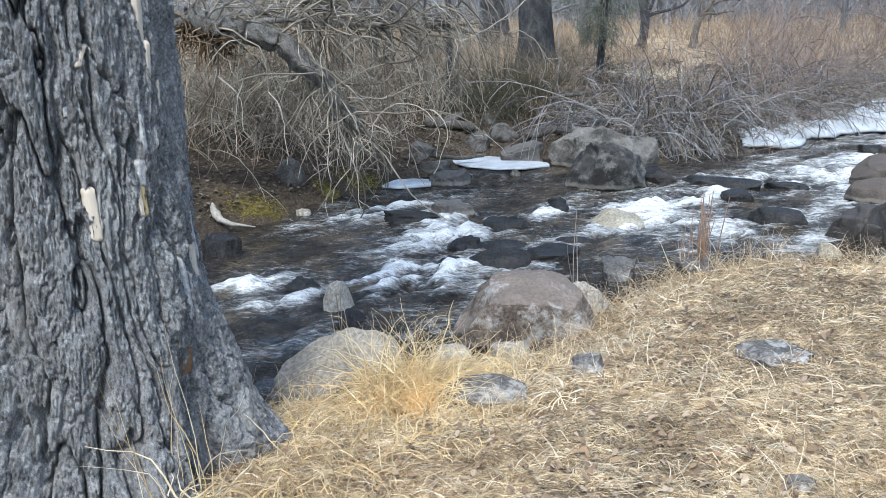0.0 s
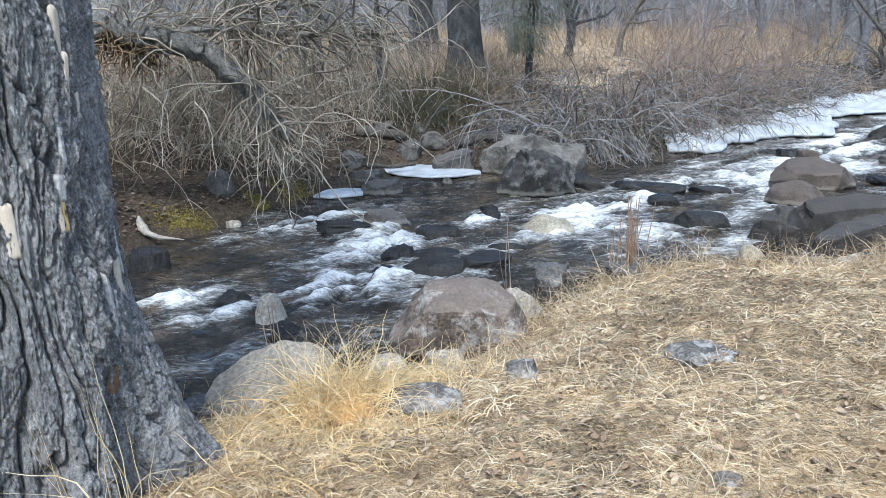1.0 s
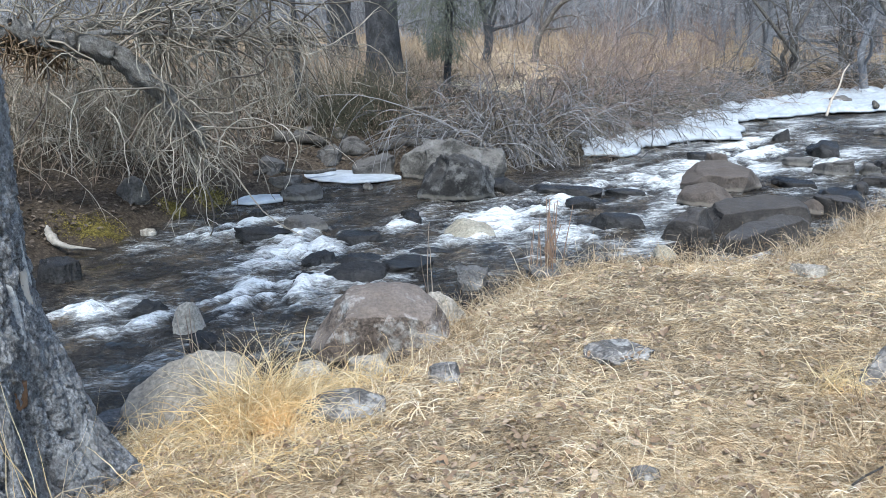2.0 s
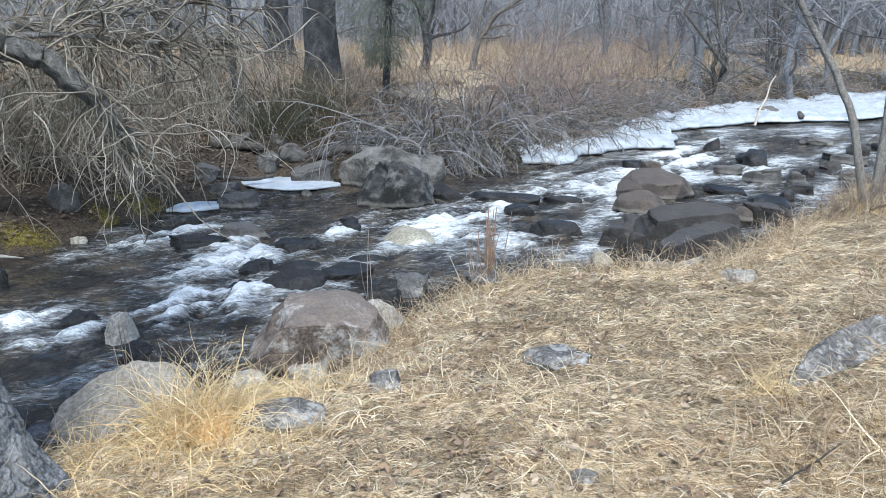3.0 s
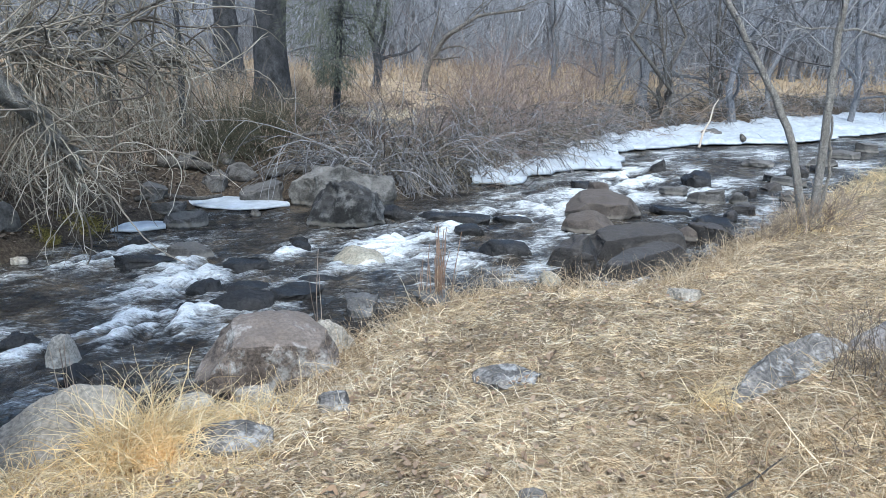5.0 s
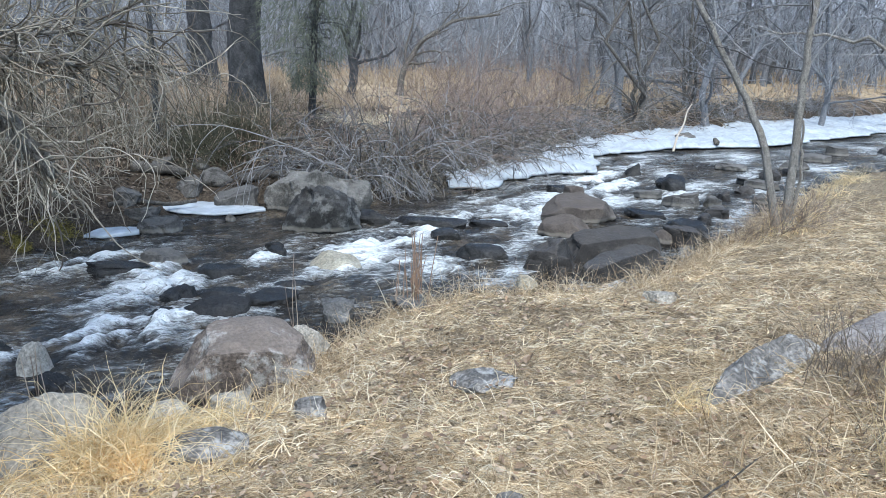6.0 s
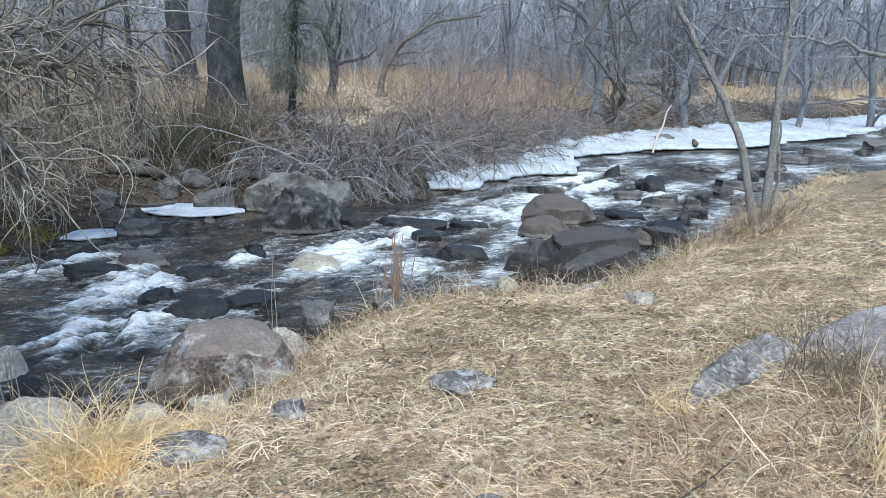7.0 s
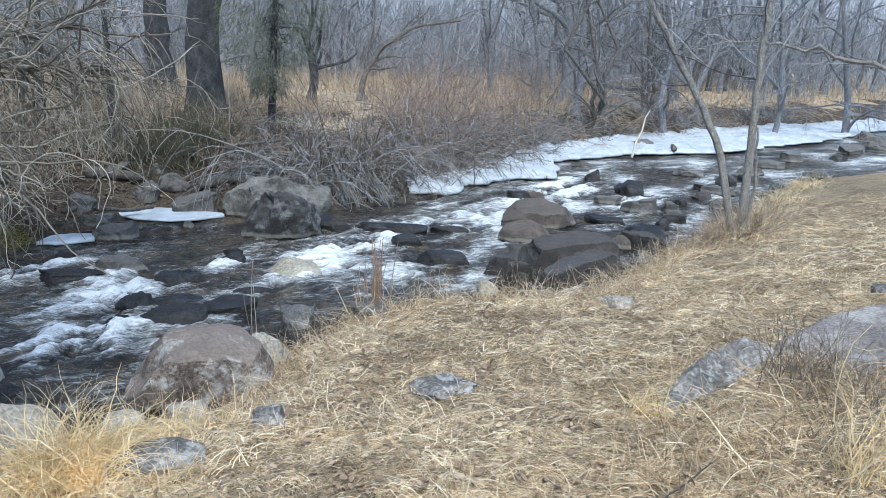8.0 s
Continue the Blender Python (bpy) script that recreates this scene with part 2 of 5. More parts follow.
PALEGRASS = plant_material("pale_grass", [(0.4, 0.295, 0.175), (0.78, 0.635, 0.42), (0.89, 0.775, 0.57), (0.9, 0.83, 0.68), (0.66, 0.5, 0.29)], thin=0.3)
GOLD = plant_material("golden_grass", [(0.66, 0.47, 0.24), (0.88, 0.69, 0.39), (0.92, 0.8, 0.55), (0.82, 0.61, 0.31)], thin=0.4)
TALL = plant_material("meadow_grass", [(0.27, 0.195, 0.13), (0.4, 0.31, 0.215), (0.5, 0.41, 0.3), (0.33, 0.245, 0.17)], thin=0.25)
WEED = plant_material("rusty_weeds", [(0.13, 0.094, 0.07), (0.29, 0.218, 0.162), (0.45, 0.365, 0.28), (0.2, 0.147, 0.11)])
WILLOW = plant_material("willow_bark", [(0.07, 0.058, 0.048), (0.18, 0.155, 0.125), (0.34, 0.3, 0.24), (0.11, 0.09, 0.075)])
TWIG = plant_material("pale_twig", [(0.08, 0.068, 0.052), (0.23, 0.2, 0.155), (0.47, 0.43, 0.355), (0.13, 0.11, 0.085)])
REDSTEM = plant_material("red_stem", [(0.07, 0.04, 0.03), (0.16, 0.085, 0.06), (0.3, 0.2, 0.135), (0.11, 0.06, 0.043)])
REDTWIG = plant_material("red_twig", [(0.12, 0.088, 0.075), (0.22, 0.165, 0.142), (0.34, 0.27, 0.232), (0.15, 0.112, 0.097)])
GREYTWIG = plant_material("grey_twig", [(0.055, 0.053, 0.054), (0.15, 0.147, 0.15), (0.35, 0.345, 0.345), (0.095, 0.092, 0.094)])
# grey twigs of the far woods, distance haze mixed into their bluish colour
HAZETWIG = plant_material("hazy_twig", [(0.12, 0.124, 0.136), (0.225, 0.232, 0.25), (0.35, 0.36, 0.385), (0.175, 0.18, 0.195)])
DARKTWIG = plant_material("dark_twig", [(0.05, 0.042, 0.03), (0.1, 0.085, 0.06), (0.15, 0.125, 0.085), (0.08, 0.068, 0.045)])
ROTTENTWIG = plant_material("rotten_shreds", [(0.07, 0.046, 0.028), (0.16, 0.108, 0.066), (0.3, 0.22, 0.14), (0.1, 0.066, 0.04)])
DRIFTTWIG = plant_material("drift_twig", [(0.08, 0.062, 0.048), (0.17, 0.138, 0.108), (0.28, 0.235, 0.19), (0.12, 0.095, 0.075)])
OLIVETWIG = plant_material("olive_twig", [(0.04, 0.04, 0.026), (0.075, 0.073, 0.048), (0.12, 0.113, 0.076), (0.055, 0.054, 0.035)])
NEEDLE = plant_material("juniper_needles", [(0.07, 0.08, 0.06), (0.125, 0.138, 0.105), (0.2, 0.208, 0.16), (0.1, 0.11, 0.085)])
LEAF = plant_material("dead_leaf", [(0.1, 0.07, 0.048), (0.22, 0.15, 0.1), (0.42, 0.33, 0.235), (0.16, 0.108, 0.07), (0.3, 0.2, 0.12)], grain=0.4)
OLDLEAF = plant_material("old_leaf", [(0.045, 0.034, 0.026), (0.1, 0.077, 0.058), (0.2, 0.16, 0.124), (0.07, 0.053, 0.04)])
MOSS = plant_material("moss", [(0.06, 0.05, 0.014), (0.15, 0.122, 0.028), (0.26, 0.21, 0.055)])


def bark_material(name, dark, mid, pale, scale=14.0, deep=0.035, crusty=0.0):
    m, n, l, b = material(name, 0.9, 0.15)
    a = tex_noise(n, l, scale, 9, 0.8, (1, 1, 0.6))
    fine = tex_noise(n, l, 90.0, 5, 0.8, (1, 1, 0.8))
    col = ramp(n, l, a, [(0.3, dark), (0.52, mid), (0.74, pale)])
    col = mix(n, l, 0.75, col, ramp(n, l, fine, [(0.36, (0.3, 0.3, 0.3)), (0.5, (1, 1, 1)), (0.64, (1.75, 1.75, 1.75))]), "MULTIPLY")
    if crusty:
        scurf = ramp(n, l, tex_noise(n, l, 5.0, 9, 0.75, (1, 1, 0.35)), [(0.54, (0, 0, 0)), (0.66, (crusty, crusty, crusty))])
        col = mix(n, l, scurf, col, (0.44, 0.44, 0.435))
        brown = ramp(n, l, tex_noise(n, l, 3.1, 6, 0.7, (1, 1, 0.5)), [(0.55, (0, 0, 0)), (0.72, (0.5, 0.5, 0.5))])
        col = mix(n, l, brown, col, (0.2, 0.155, 0.115))
    l.new(col, b.inputs["Base Color"])
    bump(n, l, b, mix(n, l, 0.7, a, fine), 1.0, deep)
    return m


BARK = bark_material("cottonwood_bark", (0.05, 0.051, 0.054), (0.24, 0.243, 0.25), (0.52, 0.523, 0.53), 26.0, 0.02, 0.6)
TRUNK = bark_material("tree_bark", (0.03, 0.031, 0.034), (0.085, 0.087, 0.093), (0.19, 0.195, 0.205), 7.0, 0.1)
SAPBARK = bark_material("sapling_bark", (0.12, 0.112, 0.1), (0.26, 0.243, 0.22), (0.44, 0.418, 0.388), 28.0)
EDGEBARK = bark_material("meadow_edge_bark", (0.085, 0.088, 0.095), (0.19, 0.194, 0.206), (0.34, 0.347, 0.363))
DRIFT = bark_material("driftwood", (0.05, 0.045, 0.04), (0.13, 0.118, 0.104), (0.27, 0.25, 0.222))
# pale grey bark, cooled and lightened in colour to carry distance haze
HAZEBARK = bark_material("hazy_bark", (0.08, 0.08, 0.085), (0.15, 0.152, 0.16), (0.26, 0.265, 0.28))


def plain(name, col, var=0.25, rough=0.8, scale=30.0, stretch=(1, 1, 1), bumpy=0.3):
    m, n, l, b = material(name, rough, 0.2)
    t = tex_noise(n, l, scale, 6, 0.7, stretch)
    lo, hi = tuple(c * (1 - var) for c in col), tuple(min(c * (1 + var), 0.9) for c in col)
    l.new(ramp(n, l, t, [(0.3, lo), (0.7, hi)]), b.inputs["Base Color"])
    bump(n, l, b, t, bumpy, 0.01)
    return m


WILLOWBARK = bark_material("willow_limb_bark", (0.07, 0.066, 0.06), (0.28, 0.266, 0.245), (0.55, 0.53, 0.5), 14.0, 0.08)
WOOD = plain("bare_wood", (0.45, 0.39, 0.32), 0.2, 0.7, 40.0, (1, 1, 0.1))
BLEACHED = plain("bleached_wood", (0.33, 0.3, 0.255), 0.45, 0.8, 20.0)
WOOD_YELLOW = plain("yellow_wood", (0.55, 0.4, 0.18), 0.25, 0.7, 40.0, (1, 1, 0.1))
LICHEN = plain("pale_lichen", (0.34, 0.34, 0.335), 0.5, 0.9, 60.0)
RUST = plain("rusty_lichen", (0.16, 0.09, 0.05), 0.4, 0.9, 60.0)
SNOW = plain("old_snow", (0.39, 0.42, 0.445), 0.3, 0.6, 4.0, (1, 1, 1), 0.9)

# water: clear and dark over a stony bed, glossy and rippled, white where it breaks
WATER, wnodes, wlinks, wb = material("stream_water", 0.06, 0.5)
wb.inputs["IOR"].default_value = 1.33
flow_turn = (0, 0, radians(-47))
bedcol = ramp(wnodes, wlinks, tex_noise(wnodes, wlinks, 2.2, 6, 0.7, (1, 1, 1), flow_turn),
              [(0.34, (0.008, 0.007, 0.006)), (0.5, (0.032, 0.026, 0.019)), (0.66, (0.1, 0.078, 0.052))])
pebbles = ramp(wnodes, wlinks, tex_noise(wnodes, wlinks, 13.0, 5, 0.7), [(0.36, (0.35, 0.34, 0.33)), (0.52, (1, 1, 1)), (0.68, (2.0, 1.9, 1.75))])
bedcol = mix(wnodes, wlinks, 0.75, bedcol, pebbles, "MULTIPLY")
foam_at = wnodes.new("ShaderNodeAttribute")
foam_at.attribute_name = "foam"
curl, froth = tex_noise(wnodes, wlinks, 5.0, 9, 0.75, (0.5, 1.5, 1), flow_turn), tex_noise(wnodes, wlinks, 24.0, 6, 0.7, (0.6, 1.4, 1), flow_turn)
for link in (curl, froth):
    link.node.inputs["Distortion"].default_value = 0.8
broken = wnodes.new("ShaderNodeMapRange")
wlinks.new(mix(wnodes, wlinks, 0.42, curl, froth), broken.inputs[0])
broken.inputs[1].default_value, broken.inputs[2].default_value, broken.inputs[3].default_value, broken.inputs[4].default_value = 0.34, 0.66, -0.5, 0.5
fsum = wnodes.new("ShaderNodeMath")
fsum.operation = "ADD"
wlinks.new(foam_at.outputs["Fac"], fsum.inputs[0])
wlinks.new(broken.outputs[0], fsum.inputs[1])
# the low grey stops also paint reflected sky into the foam colour
foam = ramp(wnodes, wlinks, fsum.outputs[0], [(0.3, (0, 0, 0)), (0.46, (0.12, 0.12, 0.12)), (0.68, (0.36, 0.36, 0.36)), (1.0, (0.97, 0.97, 0.97))])
wlinks.new(mix(wnodes, wlinks, foam, bedcol, (0.82, 0.84, 0.83)), wb.inputs["Base Color"])
rgh = wnodes.new("ShaderNodeMapRange")
wlinks.new(foam, rgh.inputs[0])
rgh.inputs[3].default_value, rgh.inputs[4].default_value = 0.05, 0.7
wlinks.new(rgh.outputs[0], wb.inputs["Roughness"])
swell, wrinkle = tex_noise(wnodes, wlinks, 4.5, 5, 0.62, (0.7, 1.4, 1), flow_turn), tex_noise(wnodes, wlinks, 16.0, 4, 0.6, (0.8, 1.25, 1), flow_turn)
swell.node.inputs["Distortion"].default_value = 0.6
bump(wnodes, wlinks, wb, mix(wnodes, wlinks, 0.28, swell, wrinkle), 1.0, 0.24)

# ---- lie of the land ----
NEAR_EDGE = [(-40, -6), (-6, 3.1), (-3, 4.0), (-1.2, 4.35), (-0.35, 4.7), (0.1, 4.95), (0.65, 5.1), (1.12, 5.9), (1.72, 6.45), (2.42, 6.65), (3.15, 6.65),
             (3.95, 6.55), (4.9, 7.1), (6.15, 7.95), (7.7, 9.25), (11.1, 11.8), (15.4, 13.0), (24, 15.7), (60, 30), (300, 120)]
FAR_EDGE = [(-40, -1), (-6, 5.2), (-3.2, 6.9), (-2.2, 7.75), (-1.95, 8.5), (-1.4, 9.25), (-0.65, 10.5), (0.0, 11.4), (0.4, 12.3), (1.0, 12.55), (1.5, 12.15), (3.2, 12.35), (4.7, 13.1), (5.6, 13.9),
            (7, 15.0), (8.2, 16.2), (9.9, 18), (12, 19.1), (14.7, 20.8), (18, 21.8), (21, 23), (25, 24.3), (35, 27.5), (60, 40), (300, 140)]


def side_of(x, y, line):
    """Distance to a line that runs left to right: positive beyond it (greater y), negative before it."""
    p, best, sign = np.stack([x, y], 1), np.full(len(x), 1e9), np.ones(len(x))
    for a, b in zip(line[:-1], line[1:]):
        a, e = np.array(a, float), np.subtract(b, a)
        f = np.clip(((p - a) @ e) / (e @ e), 0, 1)
        off = p - a - f[:, None] * e
        d = np.hypot(off[:, 0], off[:, 1])
        cross = e[0] * off[:, 1] - e[1] * off[:, 0]
        nearer = d < best
        best, sign = np.where(nearer, d, best), np.where(nearer, np.where(cross >= 0, 1, -1), sign)
    return best * sign


def banks(x, y):
    x, y = np.atleast_1d(np.asarray(x, float)), np.atleast_1d(np.asarray(y, float))
    wob = 0.16 * fbm(xyz(x, y) * 1.3, 3, 5)
    return -side_of(x, y, NEAR_EDGE) + wob * 0.6, side_of(x, y, FAR_EDGE) + wob


def height(x, y):
    x, y = np.atleast_1d(np.asarray(x, float)), np.atleast_1d(np.asarray(y, float))
    dn, df = banks(x, y)
    hn = np.interp(dn, [-3, -0.6, -0.15, 0, 0.15, 0.4, 0.9, 1.5, 2.2, 3.2, 4, 10, 30, 100], [-0.45, -0.4, -0.14, -0.02, 0.05, 0.14, 0.28, 0.41, 0.52, 0.6, 0.63, 0.85, 1.5, 4])
    hf = np.interp(df, [-3, -0.6, -0.15, 0, 0.2, 0.6, 1.5, 3, 6, 15, 45, 90, 180, 400], [-0.45, -0.4, -0.12, -0.02, 0.12, 0.3, 0.55, 0.8, 1.0, 1.08, 1.25, 4, 24, 70])
    h = np.maximum(hn, hf)
    h += 0.07 * np.exp(-((x + 1.42) ** 2 + (y - 3.02) ** 2) / 0.9)
    land = np.clip(np.maximum(dn, df) * 2, 0, 1)
    p = xyz(x, y)
    return h + land * (0.035 * fbm(p * 1.7, 3, 3) + 0.012 * fbm(p * 9, 2, 4))


def bare_soil(x, y):
    """0 where dry grass mats the bank, up to 1 in the gaps where soil and dead leaves show."""
    p = xyz(x, y)
    return np.clip((-0.4 * fbm(p * 1.6, 3, 95) - 0.8 * fbm(p * 8, 3, 96) - 0.25) * 1.6, 0, 0.7)


def z_at(x, y):
    return float(height(x, y)[0])


def steps(lo, hi, step, start, end, growth=1.13):
    """Even steps from lo to hi, then ever longer ones out to start and end."""
    mid = list(np.arange(lo, hi, step))
    for limit, sgn in ((start, -1), (end, 1)):
        s, at = step, mid[0] if sgn < 0 else mid[-1]
        while at * sgn < limit * sgn:
            s *= growth
            at += sgn * s
            mid.insert(0, at) if sgn < 0 else mid.append(at)
    return np.array(mid)


def sheet(xs, ys):
    gx, gy = np.meshgrid(xs, ys)
    nx, ny = len(xs), len(ys)
    a = (np.arange(ny - 1)[:, None] * nx + np.arange(nx - 1)[None]).ravel()
    return gx.ravel(), gy.ravel(), np.stack([a, a + 1, a + nx + 1, a + nx], 1)


gx, gy, gf = sheet(steps(-3.5, 16, 0.085, -420, 420, 1.1), steps(1.2, 21.5, 0.085, -420, 420, 1.1))
ground_mesh = mesh_np("ground", xyz(gx, gy, height(gx, gy)), gf, [STRAW_SOIL, LITTER, MEADOW, BED, HAZEHILL])
cx, cy = gx[gf].mean(1), gy[gf].mean(1)
dn, df = banks(cx, cy)
ragged = fbm(xyz(cx, cy) * 2.5, 3, 8)
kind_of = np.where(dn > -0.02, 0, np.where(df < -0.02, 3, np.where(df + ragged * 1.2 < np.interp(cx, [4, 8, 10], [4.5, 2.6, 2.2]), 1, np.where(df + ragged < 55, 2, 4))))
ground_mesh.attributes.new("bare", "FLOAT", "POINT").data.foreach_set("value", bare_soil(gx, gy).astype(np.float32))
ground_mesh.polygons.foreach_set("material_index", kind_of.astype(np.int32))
thing("ground", "stream valley floor of straw-covered soil, leaf litter and meadow turf", "ground", ground_mesh, kind="structure")

# ---- the stream ----
FLOW = np.array([-0.73, -0.68])
RAPIDS = [(-0.8, 9.0, 0.55, 0.14, 0.5), (0.04, 8.45, 0.35, 0.2, 0.6), (0.05, 7.85, 0.5, 0.22, 0.55), (-0.1, 6.8, 0.6, 0.2, 0.6), (-0.5, 6.85, 0.4, 0.15, 0.45),
          (-1.6, 6.55, 0.26, 0.14, 0.5), (-1.15, 6.15, 0.28, 0.1, 0.42), (-0.78, 5.45, 0.25, 0.1, 0.34), (2.4, 9.2, 0.6, 0.2, 0.5), (3.0, 9.4, 0.7, 0.2, 0.45)]
RAPIDS += [(3.9, 10.1, 0.7, 0.3, 0.35), (1.15, 8.85, 0.3, 0.12, 0.4), (2.0, 8.2, 0.5, 0.15, 0.4), (7.5, 13.2, 1.1, 0.16, 0.5), (7.6, 12.5, 0.7, 0.2, 0.4),
           (6.2, 11.4, 0.9, 0.3, 0.3), (4.8, 10.6, 1.0, 0.4, 0.3), (0.5, 6.6, 0.35, 0.12, 0.4), (7.9, 11.2, 0.6, 0.2, 0.35), (2.9, 8.1, 0.8, 0.3, 0.28)]
wx, wy, wf = sheet(steps(-3.2, 9, 0.045, -45, 90, 1.1), steps(4.0, 14, 0.045, -8, 60, 1.1))
dn, df = banks(wx, wy)
wet = (dn < 0.5) & (df < 0.5)
wf = wf[wet[wf].all(1)]
used = np.unique(wf)
again = np.full(len(wx), -1)
again[used] = np.arange(len(used))
wx, wy, wf = wx[used], wy[used], again[wf]
along, across = wx * FLOW[0] + wy * FLOW[1], wx * -FLOW[1] + wy * FLOW[0]
rapid, stir = np.zeros(len(wx)), np.zeros(len(wx))
for x, y, a, b, s in RAPIDS:
    u, v = (wx - x) * FLOW[0] + (wy - y) * FLOW[1], (wx - x) * -FLOW[1] + (wy - y) * FLOW[0]
    rapid = np.maximum(rapid, s * np.exp(-((u / (a * 1.15)) ** 2 + (v / (b * 1.4)) ** 2)))
    stir = np.maximum(stir, s * np.exp(-((u / (a * 2.4)) ** 2 + (v / (b * 3.5)) ** 2)))
ripple = fbm(xyz(along * 1.6, across * 4.5), 3, 21)
chop = fbm(xyz(along * 4, across * 7), 3, 22)
curls = fbm(xyz(along * 5, across * 6) + 0.5 * fbm(xyz(along * 2, across * 2), 2, 24)[:, None], 4, 23, 0.6)
wz = 0.014 * ripple + rapid * (0.06 * chop + 0.05 * curls + 0.035) + (0.008 + 0.03 * stir) * (chop + 0.5 * curls)
water_mesh = mesh_np("water", xyz(wx, wy, wz), wf, WATER)
foam_attr = water_mesh.attributes.new("foam", "FLOAT", "POINT")
# thin froth spread wide, doubling as painted grey sky reflection on the riffles
froth_glare = np.interp(wx, [-0.8, 1.2, 3.0, 6, 10, 16], [0.16, 0.32, 0.44, 0.45, 0.45, 0.5]) * (0.85 + 0.8 * fbm(xyz(along * 0.8, across * 2.2), 3, 25))
pool = np.exp(-(((wx - 1.0) / 1.3) ** 2 + ((wy - 11.4) / 1.1) ** 2)) + np.exp(-(((wx - 3.4) / 1.1) ** 2 + ((wy - 11.6) / 0.9) ** 2))
white = rapid * (0.85 + 0.5 * ripple + 0.6 * chop + 0.3 * curls) + 0.75 * stir * (0.6 + 0.7 * chop) + froth_glare * np.clip(1 - pool, 0, 1)
foam_attr.data.foreach_set("value", np.clip(white, 0, 1.1).astype(np.float32))
thing("water", "clear dark stream water breaking white over shallow rapids", "water", water_mesh, kind="structure")


# ---- ice along the banks ----
def ice(name, label, front, back, thick=0.1, rag=0.16, lumpy=0.06):
    """A shelf of old ice and snow between its front edge over the water and its back edge on the bank."""
    def even(line, n):
        line = np.array(line, float)
        s = np.r_[0, np.cumsum(np.hypot(*np.diff(line, axis=0).T))]
        u = np.linspace(0, s[-1], n)
        return np.stack([np.interp(u, s, line[:, 0]), np.interp(u, s, line[:, 1])], 1)
    n = max(24, int(sum(np.hypot(*np.subtract(a, b)) for a, b in zip(front, front[1:])) / 0.06))
    f, k = even(front, n), even(back, n)
    f += rag * np.stack([fbm(xyz(f[:, 0] * 1.9, f[:, 1] * 1.9), 4, 31), fbm(xyz(f[:, 0] * 1.9, f[:, 1] * 1.9), 4, 32)], 1)
    climb = 0.06 if len(front) > 9 else 0.0
    prof = [(0.25, 0.15), (0.08, 0.2), (0.01, 0.3), (0.0, 0.55), (0.012, 0.9), (0.04, 1.0)] + [(v, 1.0) for v in np.linspace(0.07, 1, 26)] + [(1.0, -0.6)]
    rows = []
    for v, z in prof:
        q = f * (1 - v) + k * v
        lump = lumpy * fbm(xyz(q[:, 0] * 2.2, q[:, 1] * 2.2), 5, 33, 0.6) * (z >= 1.0)
        rows.append(np.column_stack([q, thick * z + lump + ((0.5 * lumpy + climb) * v if z >= 1 else 0)]))
    m = len(rows)
    pts = np.stack(rows)
    shelf = thing(name, label, "ice", None, (*f[0], 0))
    cuts = [0] + sorted(int(n * c) for c in ((0.24, 0.42, 0.66) if n > 150 else ())) + [n - 1]
    for lo, hi in zip(cuts, cuts[1:]):
        w = hi - lo + 1
        a = (np.arange(m - 1)[:, None] * w + np.arange(w - 1)[None]).ravel()
        part("slab", mesh_np("slab", pts[:, lo:hi + 1].reshape(-1, 3) - (*f[0], 0), np.stack([a, a + 1, a + w + 1, a + w], 1), SNOW), shelf)
    return shelf


ice("ice_shelf", "long shelf of white old snow and ice on the far bank",
    [(4.6, 12.75), (5.15, 12.6), (5.6, 12.85), (6.3, 13.55), (7.0, 13.8), (8.0, 13.85), (8.3, 14.6), (8.8, 15.9), (9.4, 16.3), (11.1, 16.95), (12.4, 17.05), (14.2, 17.0), (17.5, 18.3), (20.5, 19.6), (24.2, 21.6), (34, 26.5)],
    [(4.75, 13.5), (5.4, 14.0), (6.1, 14.5), (6.9, 15.2), (7.5, 15.8), (8.2, 16.5), (9.0, 17.3), (10.0, 18.3), (11.3, 18.9), (12.2, 19.4), (14.8, 21.1), (18.1, 22.1), (21, 23.3), (25, 24.6), (36, 28.3)])
ice("ice_patch", "small white ice patch among grey bank rocks", [(0.1, 11.95), (0.35, 11.5), (0.75, 11.25), (1.15, 11.25), (1.45, 11.45)], [(0.2, 12.15), (0.45, 12.3), (0.75, 12.25), (1.1, 11.95), (1.47, 11.6)], 0.045, 0.03, 0.015)
ice("ice_patch", "narrow white ice ledge at the muddy bank", [(-0.74, 10.25), (-0.5, 10.15), (-0.15, 10.3)], [(-0.6, 10.5), (-0.35, 10.6), (-0.14, 10.55)], 0.045, 0.03, 0.015)


# ---- rocks ----
def ball(level):
    bm = bmesh.new()
    bmesh.ops.create_icosphere(bm, subdivisions=level, radius=1)
    v, f = np.array([p.co[:] for p in bm.verts]), np.array([[q.index for q in p.verts] for p in bm.faces])
    bm.free()
    return v, f


BALLS = {k: ball(k) for k in (4, 5, 6)}


